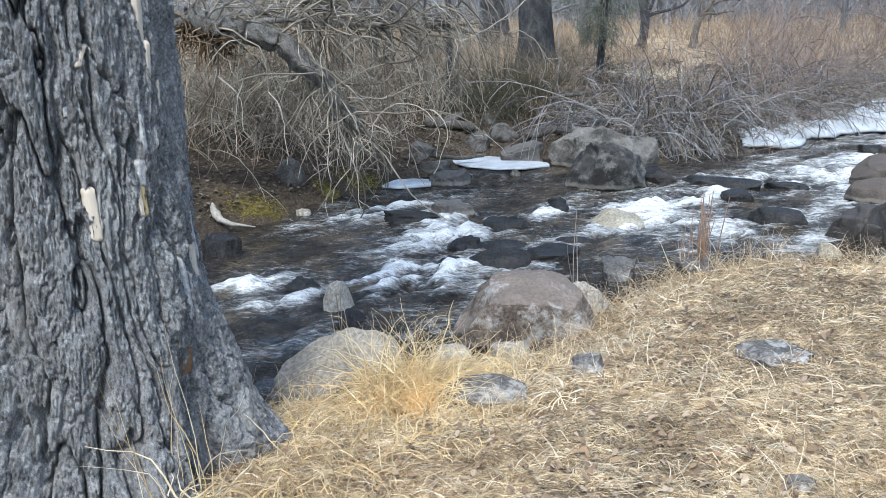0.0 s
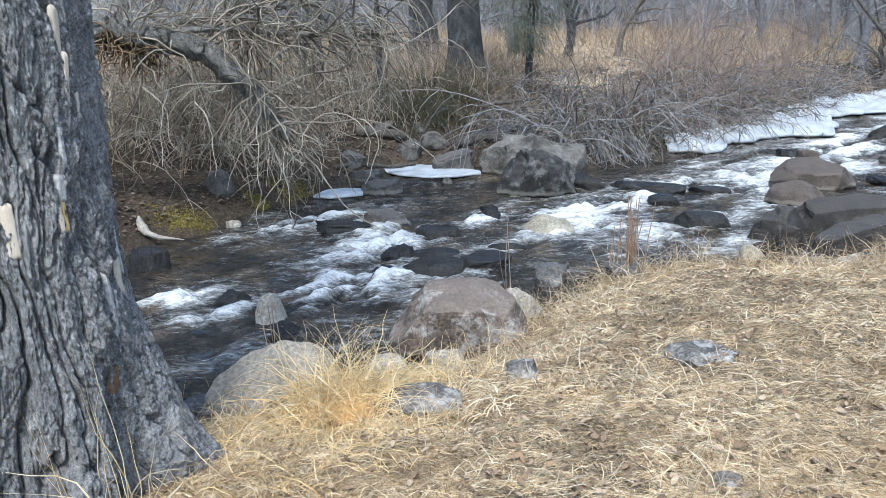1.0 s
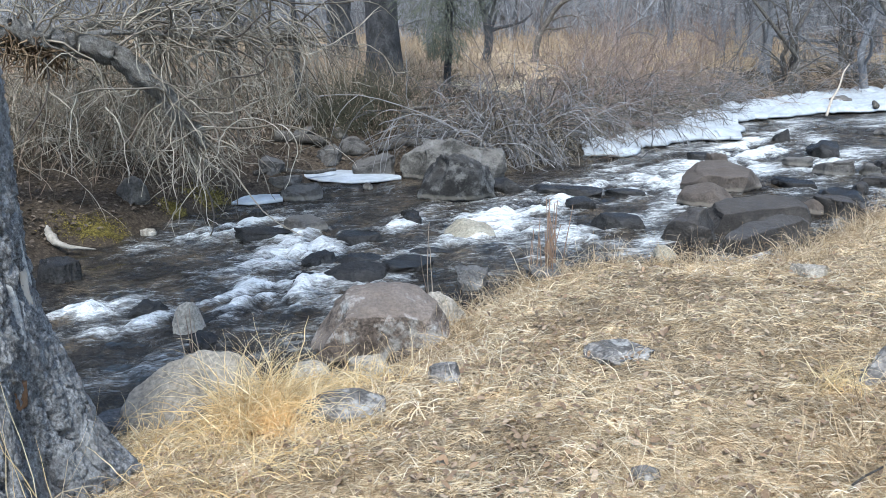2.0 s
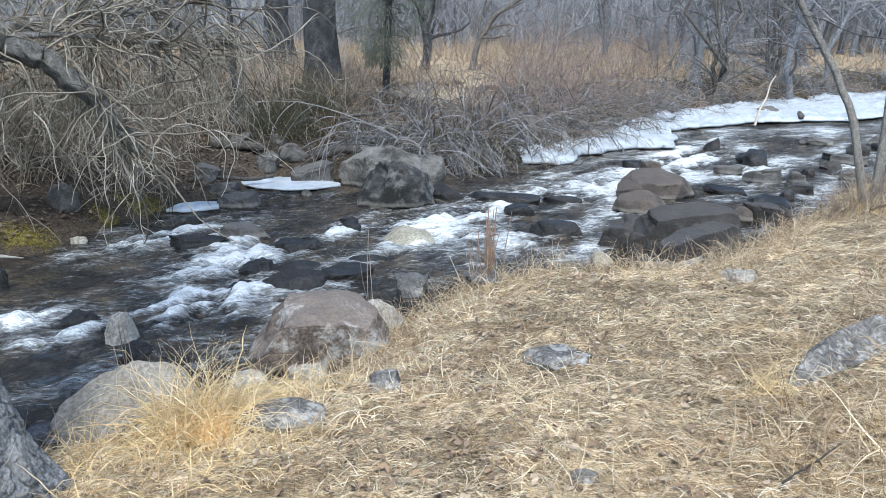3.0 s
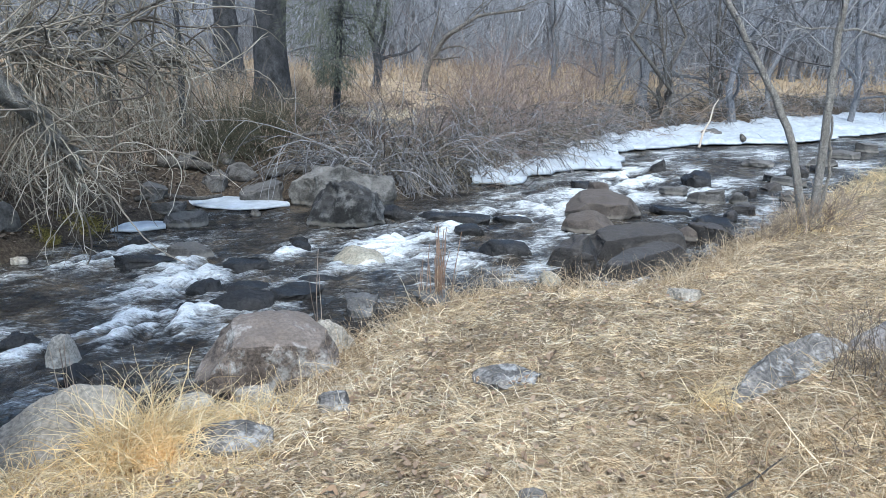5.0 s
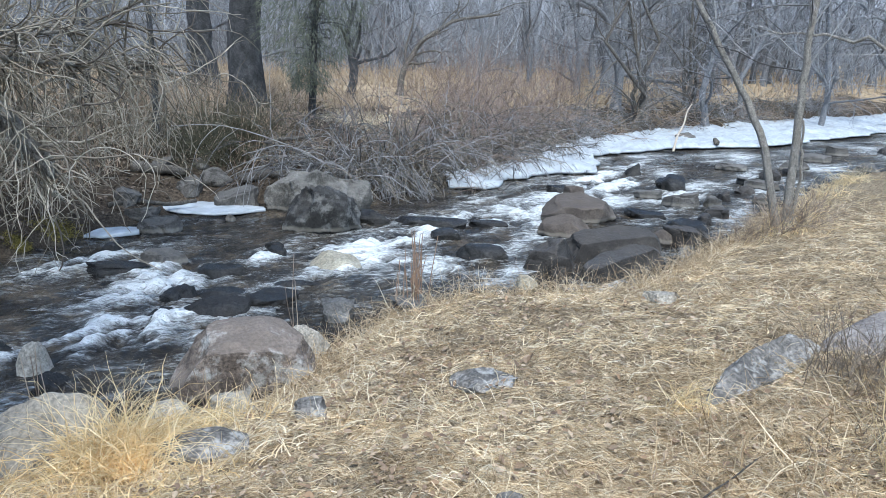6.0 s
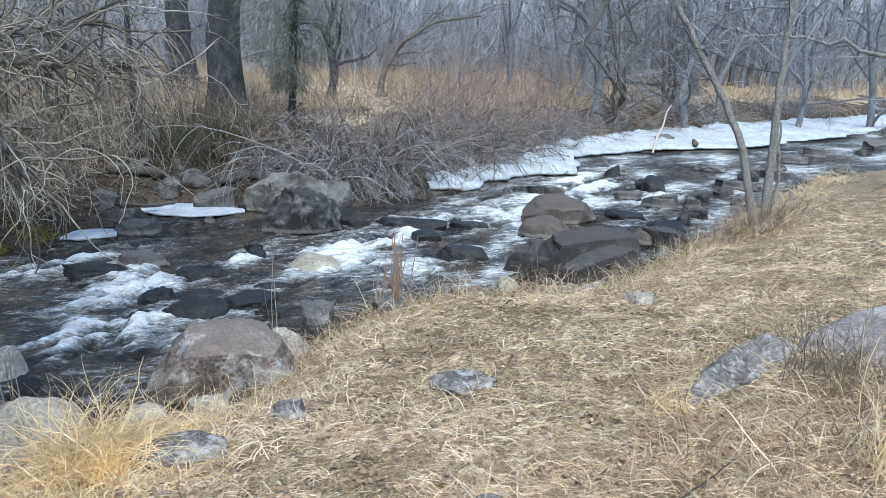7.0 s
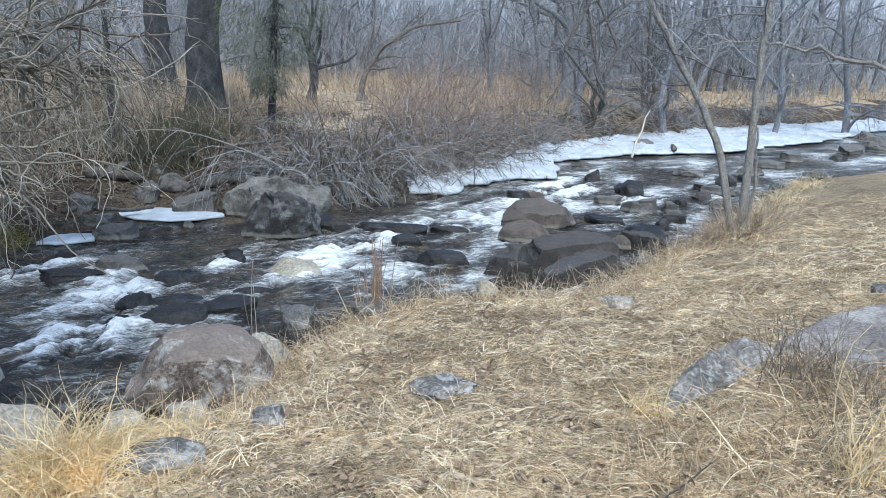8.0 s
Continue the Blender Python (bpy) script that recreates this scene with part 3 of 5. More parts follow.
def rock(x, y, z, w, d, h, turn, shape, stone, seed, label, faces=(), rise=0.0):
    """A stone w wide, d deep and h high over its foot at z, bedded in what lies under it. faces: broken planes (way, how far out); rise: how much its right end stands higher."""
    size, dist = max(w, d), math.hypot(x, y)
    v, f = BALLS[6 if size / dist > 0.1 else 5 if size / dist > 0.03 else 4]
    r = np.random.default_rng(seed)
    p = v.copy()
    if shape in ("block", "flat"):
        p = np.sign(p) * np.abs(p) ** (0.6 if shape == "block" else 0.68)
    cuts = {"smooth": 6, "rough": 11, "block": 17, "flat": 15}[shape]
    planes = []
    for _ in range(cuts):
        n = r.normal(size=3) * ((1, 1, 0.8) if shape != "flat" else (1, 1, 0.35))
        planes.append((n, r.uniform(*((0.62, 0.9) if shape in ("smooth", "rough") else (0.5, 0.85)))))
    if shape == "flat":
        planes.append((np.array([r.normal(0, 0.16), r.normal(-0.12, 0.16), 1.0]), r.uniform(0.45, 0.62)))
        planes.append((np.array([r.normal(0, 0.5), r.normal(-0.3, 0.3), 0.8]), r.uniform(0.6, 0.75)))
    clean = len(planes)
    planes += [(np.array(n, float), c) for n, c in faces]
    for k, (n, c) in enumerate(planes):
        n = n / np.linalg.norm(n)
        over = np.maximum(p @ n - c * np.abs(p @ n).max(), 0)
        p -= over[:, None] * n * (0.95 if shape != "smooth" or k >= clean else 0.6)
    q = v * (w, d, max(h, 0.3 * w)) / max(w, d) + seed * 7.3
    soft, fine = {"smooth": (0.1, 0.5), "rough": (0.16, 1.1), "block": (0.12, 1.2), "flat": (0.12, 1.1)}[shape]
    chips = np.abs(fbm(q * 5, 3, seed + 9)) + 0.5 * np.abs(fbm(q * 12, 3, seed + 10))
    p += v * (soft * fbm(q * 1.3, 3, seed) + fine * (0.045 * fbm(q * 4, 3, seed + 3) - 0.03 * chips + 0.016 * fbm(q * 17, 4, seed + 5)))[:, None]
    lo, hi = p.min(0), p.max(0)
    p = (p - (lo + hi) / 2) / (hi - lo)
    p[:, 2] += rise * p[:, 0] * np.clip(p[:, 2], 0, 1)
    p[:, 0] *= w
    p[:, 1] *= d
    under = z - min(max(z_at(x, y), -0.25), z) + 0.04 + 0.2 * h
    p[:, 2] = np.where(p[:, 2] > 0, p[:, 2] * 2 * h, p[:, 2] * 2 * under)
    ob = thing("boulder" if size > 0.5 else "rock", label, "rock", mesh_np("rock", p, f, ROCKS[stone]), (x, y, z))
    ob.rotation_euler = (0, 0, radians(turn))
    return ob


rock(-0.54, 4.05, 0.25, 0.7, 0.52, 0.3, 14, "smooth", "near", 1, "large smooth pale grey boulder at the water edge beside dry grass", [((-0.6, -0.35, 0.8), 0.66), ((0.25, -0.5, 1), 0.78)])
rock(0.55, 5.42, 0.00, 1.0, 0.66, 0.4, -8, "smooth", "granite", 2, "large brown granite boulder with a pale crusted top at the bank", [((0.08, -0.22, 1), 0.62), ((0.12, -1, 0.06), 0.5), ((-0.8, -0.15, 0.45), 0.74), ((0.9, -0.3, 0.4), 0.8)])
rock(1.0, 5.62, 0.08, 0.36, 0.3, 0.2, -12, "rough", "pale", 83, "pale grey crusted stone wedged behind the granite boulder", [((0.1, -0.3, 1), 0.7)])
rock(0.40, 4.59, 0.14, 0.28, 0.22, 0.11, -5, "block", "pale", 3, "small pale grey angular stone below the granite boulder")
rock(0.05, 4.82, 0.08, 0.23, 0.18, 0.08, -1, "smooth", "pale", 4, "small pale tan stone at the water edge")
rock(0.17, 3.76, 0.34, 0.45, 0.33, 0.07, -3, "smooth", "granite2", 5, "grey granite stone half buried in dry grass")
rock(1.64, 3.90, 0.44, 0.38, 0.30, 0.04, -23, "flat", "granite2", 6, "flat grey granite stone half buried in dry grass")
rock(0.73, 3.98, 0.36, 0.19, 0.15, 0.06, -10, "flat", "granite2", 7, "flat grey stone sunk in dry grass")
rock(1.43, 6.58, 0.00, 0.29, 0.25, 0.16, -12, "block", "dark", 8, "dark bluish grey stone on the grassy bank")
rock(1.98, 6.32, 0.11, 0.36, 0.28, 0.09, -17, "flat", "dark", 9, "flat grey stone at the edge of the grass")
rock(-0.92, 4.00, 0.21, 0.22, 0.19, 0.09, 13, "flat", "dark", 10, "flat grey stone behind the cottonwood roots")
rock(1.17, 2.48, 0.59, 0.11, 0.08, 0.05, -25, "smooth", "granite2", 11, "small grey stone in dry grass")
rock(-0.79, 6.01, 0.00, 0.24, 0.19, 0.2, 7, "smooth", "pale", 12, "upright pale tan stone standing in the rapids", [((-0.6, -0.5, 0.7), 0.6), ((0.8, -0.4, 0.5), 0.62), ((0.1, -1, 0.2), 0.7)])
rock(-1.13, 6.4, 0.00, 0.36, 0.22, 0.12, 10, "rough", "wet", 13, "dark wet stone in the rapids")
rock(-0.66, 5.72, -0.03, 0.26, 0.2, 0.11, 7, "rough", "wet", 14, "dark wet stone below the pale one in the rapids")
rock(-2.04, 7.47, 0.00, 0.39, 0.27, 0.20, 15, "flat", "wet", 15, "dark wet slab with a pale edge at the far bank")

rock(-1.51, 8.98, 0.00, 0.17, 0.12, 0.07, 10, "flat", "pale", 17, "small white stone at the water edge")
rock(0.10, 10.43, 0.00, 0.53, 0.32, 0.19, -1, "flat", "grey", 18, "low grey rock with a pale waterline stain")
rock(1.78, 8.32, -0.03, 0.54, 0.4, 0.18, -12, "smooth", "cream", 19, "low cream-coloured stone with water breaking round it", [((0.5, -0.2, 1), 0.66), ((-0.7, -0.5, 0.6), 0.66)])
rock(-0.32, 8.62, -0.03, 0.6, 0.34, 0.14, 2, "flat", "wet", 20, "dark wet rock under the falling water")
rock(0.10, 8.85, -0.02, 0.5, 0.3, 0.18, -1, "rough", "grey", 21, "low wet rock with a pale top in the rapids", [((0.1, -0.1, 1), 0.6)])
rock(0.63, 8.27, 0.00, 0.46, 0.26, 0.10, -4, "flat", "wet", 22, "low dark wet rock in the rapids")
rock(0.2, 7.5, 0.00, 0.34, 0.24, 0.12, 20, "rough", "wet", 23, "low dark wet rock in the rapids")
rock(0.55, 7.55, -0.02, 0.5, 0.34, 0.08, -6, "rough", "wet", 84, "broad dark wet rock just above the water")
rock(0.95, 7.45, -0.02, 0.6, 0.3, 0.07, 12, "rough", "wet", 87, "broad dark wet rock just above the water")
rock(1.25, 7.75, -0.02, 0.5, 0.26, 0.06, -16, "rough", "wet", 88, "low dark wet rock just above the water")
rock(0.06, 7.0, 0.00, 0.24, 0.20, 0.09, -1, "rough", "wet", 24, "dark wet stone in the rapids")
rock(0.5, 7.0, 0.00, 0.62, 0.34, 0.15, -14, "rough", "wet", 25, "dark wet stone in the rapids")
rock(0.95, 7.15, 0.00, 0.5, 0.26, 0.08, -20, "flat", "wet", 85, "low dark wet rock beside the granite boulder")
rock(0.97, 10.94, 0.00, 0.14, 0.13, 0.09, -5, "block", "grey", 26, "tiny pointed stone in calm water")
rock(1.28, 9.20, 0.00, 0.21, 0.15, 0.09, -8, "flat", "wet", 27, "small dark stone in the stream")
rock(2.02, 10.23, 0.00, 0.98, 0.74, 0.55, -11, "rough", "front", 128, "large dark grey boulder with a pale waterline stain", [((0.3, -0.3, 1), 0.85), ((-0.8, -0.3, 0.6), 0.78)])
rock(2.25, 11.64, 0.00, 1.5, 0.86, 0.56, -11, "rough", "rear", 29, "large rounded grey boulder at the far bank", [((-0.3, -0.3, 1), 0.8)])
rock(2.72, 10.45, 0.00, 0.5, 0.32, 0.17, -14, "rough", "wet", 30, "dark wet stone beside the large boulders")
rock(3.2, 10.2, 0.00, 0.62, 0.34, 0.1, -16, "rough", "wet", 86, "low dark wet stone beside the large boulders")
rock(0.96, 13.00, 0.16, 0.56, 0.44, 0.28, -4, "rough", "grey", 31, "grey boulder on the far bank")
rock(0.54, 12.54, 0.11, 0.40, 0.32, 0.26, -2, "block", "grey", 32, "grey boulder on the far bank")
rock(0.17, 13.16, 0.37, 0.41, 0.29, 0.21, -1, "flat", "grey", 33, "flat grey rock on the far bank")
rock(1.15, 11.90, 0.00, 0.62, 0.37, 0.30, -6, "flat", "grey", 34, "dark grey rock beside a patch of ice")
rock(0.76, 13.40, 0.36, 0.36, 0.28, 0.17, -3, "block", "grey", 35, "small grey rock on the far bank")
rock(-0.27, 11.43, 0.18, 0.37, 0.29, 0.22, 1, "flat", "grey", 36, "grey rock on the far bank")
rock(-0.09, 11.28, 0.03, 0.46, 0.32, 0.15, 0, "flat", "grey", 37, "dark flat rock at the far water edge")
rock(-1.77, 9.70, 0.24, 0.38, 0.31, 0.27, 10, "smooth", "grey", 38, "rounded blue-grey stone on the leaf-littered bank")
rock(2.89, 13.22, 0.32, 0.50, 0.40, 0.36, -12, "block", "grey", 39, "grey rock under the shrub")
rock(-0.42, 9.59, 0.00, 0.23, 0.16, 0.09, 3, "flat", "wet", 40, "small dark stone at the far water edge")
rock(5.45, 9.96, 0.00, 1.04, 0.74, 0.32, -20, "smooth", "brown", 41, "large brown rounded boulder in the stream", [((0.05, -0.22, 1), 0.6), ((0.1, -1, 0.2), 0.7), ((-0.8, -0.2, 0.7), 0.8), ((0.9, -0.3, 0.4), 0.82)])
rock(6.25, 11.58, 0.00, 0.38, 0.30, 0.19, -28, "block", "brown", 42, "small reddish brown rock behind the boulder")
rock(4.80, 9.11, 0.00, 0.66, 0.45, 0.25, -22, "smooth", "brown", 43, "rounded grey-brown rock with a pale waterline", [((-0.3, -0.2, 1), 0.8), ((0.7, -0.3, 0.7), 0.8)])
rock(3.84, 7.62, 0.00, 0.56, 0.42, 0.32, -20, "smooth", "brownd", 44, "dark brown rock at the near bank", [((-0.3, -0.3, 1), 0.6), ((-0.6, -1, 0.2), 0.55), ((0.8, -0.5, 0.4), 0.6)])
rock(4.75, 7.9, 0.00, 1.15, 0.46, 0.33, -10, "smooth", "brownd", 45, "long dark brown rock at the near bank", [((-0.1, -0.3, 1), 0.55), ((0.05, -1, 0.3), 0.55), ((-0.9, -0.2, 0.4), 0.7)])
rock(4.5, 7.25, 0.00, 1.2, 0.36, 0.26, 20, "smooth", "brownd", 46, "long dark grey rock against the grassy bank", [((-0.2, -0.25, 1), 0.55), ((0.0, -1, 0.4), 0.5)])
rock(3.90, 7.42, 0.00, 0.24, 0.19, 0.19, -27, "block", "brownd", 47, "small dark rock between larger ones")
rock(3.35, 7.03, 0.00, 0.21, 0.17, 0.12, -25, "smooth", "cream", 48, "small pale pinkish stone at the shore")
rock(5.75, 8.40, 0.00, 0.30, 0.24, 0.16, -34, "smooth", "brown", 49, "small rusty brown rock at the bank")
rock(5.94, 8.20, 0.00, 0.57, 0.33, 0.21, -36, "flat", "brownd", 50, "low grey rock against the bank")
rock(3.4, 8.3, 0.00, 0.6, 0.32, 0.14, -30, "rough", "wet", 51, "low dark wet rock near the bank")
rock(6.19, 12.07, 0.00, 0.37, 0.26, 0.12, -27, "flat", "wet", 52, "dark wet rock upstream")
rock(8.62, 13.77, 0.00, 0.31, 0.25, 0.21, -32, "block", "wet", 53, "small dark rock upstream")
rock(8.21, 11.90, 0.00, 0.54, 0.43, 0.26, -34, "block", "wet", 54, "dark wet rock in the upstream riffle")
rock(7.42, 10.49, 0.00, 0.56, 0.33, 0.23, -35, "flat", "grey", 55, "low grey rock upstream")
rock(7.37, 11.29, 0.00, 0.45, 0.27, 0.13, -33, "flat", "grey", 56, "low flat grey rock in the upstream riffle")
rock(6.43, 9.87, 0.00, 0.57, 0.28, 0.10, -33, "flat", "wet", 57, "low dark wet slab in the riffle")
rock(6.45, 8.94, 0.00, 0.61, 0.30, 0.14, -36, "flat", "wet", 58, "low dark slab near the bank")
rock(7.51, 9.79, 0.00, 0.34, 0.24, 0.14, -37, "block", "grey", 59, "small grey stone near the bank")
rock(13.25, 18.88, 0.00, 0.66, 0.46, 0.24, -35, "flat", "grey", 60, "dark rock surrounded by ice")
rock(15.08, 15.43, 0.00, 0.56, 0.39, 0.22, -44, "flat", "grey", 61, "dark wet rock in the upstream riffle")
rock(10.89, 13.83, 0.00, 0.62, 0.37, 0.14, -38, "flat", "grey", 62, "low grey rock in the upstream riffle")
rock(13.65, 14.57, 0.00, 0.62, 0.43, 0.17, -43, "flat", "grey", 63, "grey rock near the bank upstream")
rock(21.89, 19.46, 0.00, 0.99, 0.59, 0.32, -48, "block", "grey", 64, "dark rock pile by the ice")
rock(19.51, 16.72, 0.00, 1.06, 0.63, 0.38, -49, "flat", "grey", 65, "dark rock by the ice")
rock(3.53, 10.02, 0.00, 0.63, 0.31, 0.08, -19, "flat", "wet", 66, "long low dark wet slab in the stream")
rock(4.12, 9.88, 0.00, 0.53, 0.26, 0.06, -22, "flat", "wet", 67, "long low dark wet slab in the stream")
rock(3.31, 9.26, 0.00, 0.38, 0.23, 0.12, -19, "flat", "wet", 68, "low dark wet rock in the stream")
rock(1.27, 8.91, 0.00, 0.24, 0.17, 0.11, -8, "flat", "wet", 69, "small dark wet rock")
rock(3.42, 4.94, 0.45, 0.29, 0.17, 0.07, -34, "flat", "pale", 70, "flat tan stone flush with the trampled grass")
rock(5.20, 4.27, 0.60, 0.16, 0.10, 0.05, -50, "flat", "dark", 71, "dark stone on the grassy slope")
rock(13.54, 13.01, 0.00, 0.52, 0.31, 0.16, -46, "flat", "grey", 72, "low rock in the shallows")
rock(9.85, 11.67, 0.00, 0.59, 0.35, 0.13, -40, "flat", "grey", 73, "low rock in the shallows near the saplings")
rock(8.82, 10.38, 0.00, 0.31, 0.18, 0.16, -40, "block", "grey", 74, "small stone at the bank")
rock(2.98, 3.34, 0.55, 1.3, 0.28, 0.16, 28, "rough", "granite2", 81, "long grey speckled granite slab in dry grass", [((-0.05, -0.5, 1), 0.6)], 0.7)
rock(4.25, 3.35, 0.58, 1.6, 0.85, 0.15, 6, "smooth", "granite3", 82, "large pinkish grey granite slab on the slope", [((-0.2, -0.15, 1), 0.5), ((-0.7, -0.3, 0.8), 0.6)], 0.8)


# ---- the old cottonwood on the near bank ----
AXIS = np.array([-1.42, 3.02])
FOOT = z_at(*AXIS) - 0.05


def trunk_radius(theta, z, rough=True):
    """Distance of the bark from the trunk's axis."""
    r = np.interp(z, [0.3, 0.42, 0.64, 0.88, 1.12, 1.36, 1.585, 1.98, 2.6, 7], [0.775, 0.69, 0.61, 0.565, 0.527, 0.495, 0.482, 0.47, 0.455, 0.34])
    flare = np.clip((1.25 - z) / 0.7, 0, 1.2)
    ring = np.stack([np.cos(theta), np.sin(theta)], 1)
    r = r + flare**1.5 * 0.09 * np.sin(theta * 7 + 0.8 + 1.5 * vnoise(xyz(ring[:, 0], ring[:, 1], z), 61))
    r = r + 0.02 * fbm(xyz(ring[:, 0] * 2, ring[:, 1] * 2, z * 0.8), 2, 62)
    if not rough:
        return r
    p = xyz(ring[:, 0] * 2.2, ring[:, 1] * 2.2, z * 1.5)
    # long plates between furrows that wander up the trunk, each broken across by finer cracks
    warp = 0.35 * fbm(p * 1.6, 3, 64)[:, None] + 0.1 * fbm(p * 9, 3, 63)[:, None]
    n1 = fbm(xyz(ring[:, 0] * 7.4, ring[:, 1] * 7.4, z * 2.1) + warp, 2, 65, 0.4)
    n2 = vnoise(xyz(ring[:, 0] * 10, ring[:, 1] * 10, z * 10) + 2 * warp, 66)
    n3 = vnoise(xyz(ring[:, 0] * 13, ring[:, 1] * 13, z * 3.2) + 3 * warp, 70)
    plate = np.clip(np.abs(n1) * 5.5, 0, 1) ** 0.6
    across, split = np.clip(np.abs(n2) * 9, 0, 1), np.clip(np.abs(n3) * 7, 0, 1)
    g = xyz(ring[:, 0] * 18, ring[:, 1] * 18, z * 12)
    grit = 0.006 * fbm(g, 4, 67, 0.65) + 0.006 * fbm(g * 6, 3, 68)
    lift = 0.02 * np.clip(np.abs(n1), 0, 0.6) + 0.012 * vnoise(xyz(ring[:, 0] * 4, ring[:, 1] * 4, z * 2.5), 72)
    return r - 0.09 + plate * (0.05 + lift * 1.8 + 0.013 * across + 0.014 * split) + 1.2 * grit


th = np.concatenate([np.linspace(-1.75, 0.6, 480, endpoint=False), np.linspace(0.6, 2 * math.pi - 1.75, 90, endpoint=False)])
zs = np.r_[np.arange(0.3, 2.5, 0.0072), np.arange(2.5, 7.05, 0.13)]
tt, zz = (a.ravel() for a in np.meshgrid(th, zs))
rr = trunk_radius(tt, zz)
a = (np.arange(len(zs) - 1)[:, None] * len(th) + np.arange(len(th))[None]).ravel()
b = (np.arange(len(zs) - 1)[:, None] * len(th) + (np.arange(len(th))[None] + 1) % len(th)).ravel()
cottonwood = thing("cottonwood_tree", "old cottonwood with deeply furrowed grey bark and pale scars", "tree", None, (AXIS[0], AXIS[1], FOOT))
part("trunk", mesh_np("trunk", xyz(rr * np.cos(tt), rr * np.sin(tt), zz - FOOT), np.stack([a, b, b + len(th), a + len(th)], 1), BARK), cottonwood)


def scar(name, theta, z, wide, tall, mat, slant=0.0, seed=1, label="", proud=0.001):
    """A ragged sliver on the bark: bare wood or lichen, wide by tall metres, at an angle round the trunk."""
    nu, nv = 9, 26
    u, v = np.meshgrid(np.linspace(-1, 1, nu), np.linspace(-1, 1, nv))
    edge = (0.95 + 0.18 * fbm(xyz(np.sign(u) * 3, v * 3.5), 4, seed)).reshape(u.shape)
    pinch = np.clip(1.5 * (1 - np.abs(v) ** 6) ** 0.5, 0.45, 1)
    uu = (u * edge * pinch).ravel() * wide / 2 + v.ravel() * slant
    vv = v.ravel() * tall / 2 * (1 + 0.08 * vnoise(xyz(u * 4, seed), seed + 4))
    base = float(trunk_radius(np.array([theta]), np.array([z]), False)[0])
    t, zq = theta + uu / base, z + vv
    near_ = trunk_radius(t, zq, False)
    near_ = near_ + np.percentile(trunk_radius(t, zq) - near_, 82)
    inner = np.clip(1 - np.abs(u.ravel()) ** 8, 0, 1) * np.clip(1 - np.abs(v.ravel()) ** 16, 0, 1)
    r = near_ + proud * inner - 0.016 * (1 - inner)
    a = (np.arange(nv - 1)[:, None] * nu + np.arange(nu - 1)[None]).ravel()
    pts = xyz(r * np.cos(t), r * np.sin(t), zq - FOOT)
    part(name, mesh_np(name, pts, np.stack([a, a + 1, a + nu + 1, a + nu], 1), mat), cottonwood, label)


scar("scar", -0.892, 1.529, 0.048, 0.185, WOOD, 0.000, 3, "long pale strip of bare wood")
scar("scar", -0.525, 1.639, 0.041, 0.090, LICHEN, 0.000, 4, "")
scar("scar", -0.535, 1.549, 0.027, 0.111, WOOD_YELLOW, 0.000, 5, "yellow sliver of bare wood")
scar("scar", -0.581, 1.546, 0.020, 0.098, WOOD, 0.000, 6, "")
scar("scar", -0.318, 2.121, 0.040, 0.174, WOOD, 0.007, 7, "")
scar("scar", -0.327, 1.995, 0.030, 0.137, WOOD, 0.011, 8, "")
scar("scar", -0.216, 1.898, 0.025, 0.081, WOOD, 0.006, 9, "")
scar("scar", -0.821, 2.027, 0.022, 0.069, WOOD, 0.014, 10, "")
scar("scar", -0.969, 1.862, 0.018, 0.036, LICHEN, 0.000, 11, "")
scar("scar", -0.472, 1.772, 0.024, 0.137, LICHEN, 0.000, 12, "")
scar("lichen", -0.356, 0.934, 0.063, 0.098, RUST, 0.012, 15, "rusty orange lichen", 0.0)
scar("scar", 0.033, 1.259, 0.048, 0.133, WOOD, 0.021, 16, "")
for theta, z, wide, tall, seed in ((0.17, 1.62, 0.03, 0.26, 21), (0.15, 1.36, 0.034, 0.24, 22), (0.1, 1.12, 0.03, 0.2, 23), (-0.25, 1.2, 0.03, 0.24, 24)):
    scar("scar", theta, z, wide, tall, LICHEN, 0.008, seed, "pale weathered edge of the bark")
# limbs above, out of the camera's sight but mirrored in the stream
for s, (dx, dy) in enumerate(((0.9, 0.6), (-0.8, 0.3), (0.1, -0.9), (0.3, 0.8))):
    limb = canes(np.array([[0, 0, 6.3 - FOOT]]), np.array([[dx, dy, 0.9]]), 4.5, 9, 0.1, 0.12)
    part("limb", mesh_np("limb", *tubes(limb, taper(1, 9, 0.2, 0.05), 8), TRUNK), cottonwood)
    st, wy_, _, _ = forks(limb, 60, 0.3, 1, 0.7)
    part("crown", mesh_np("crown", *tubes(canes(st, wy_, 1.6, 6, 0.1, 0.2), taper(60, 6, 0.02, 0.004)), GREYTWIG), cottonwood, kind="stuff")


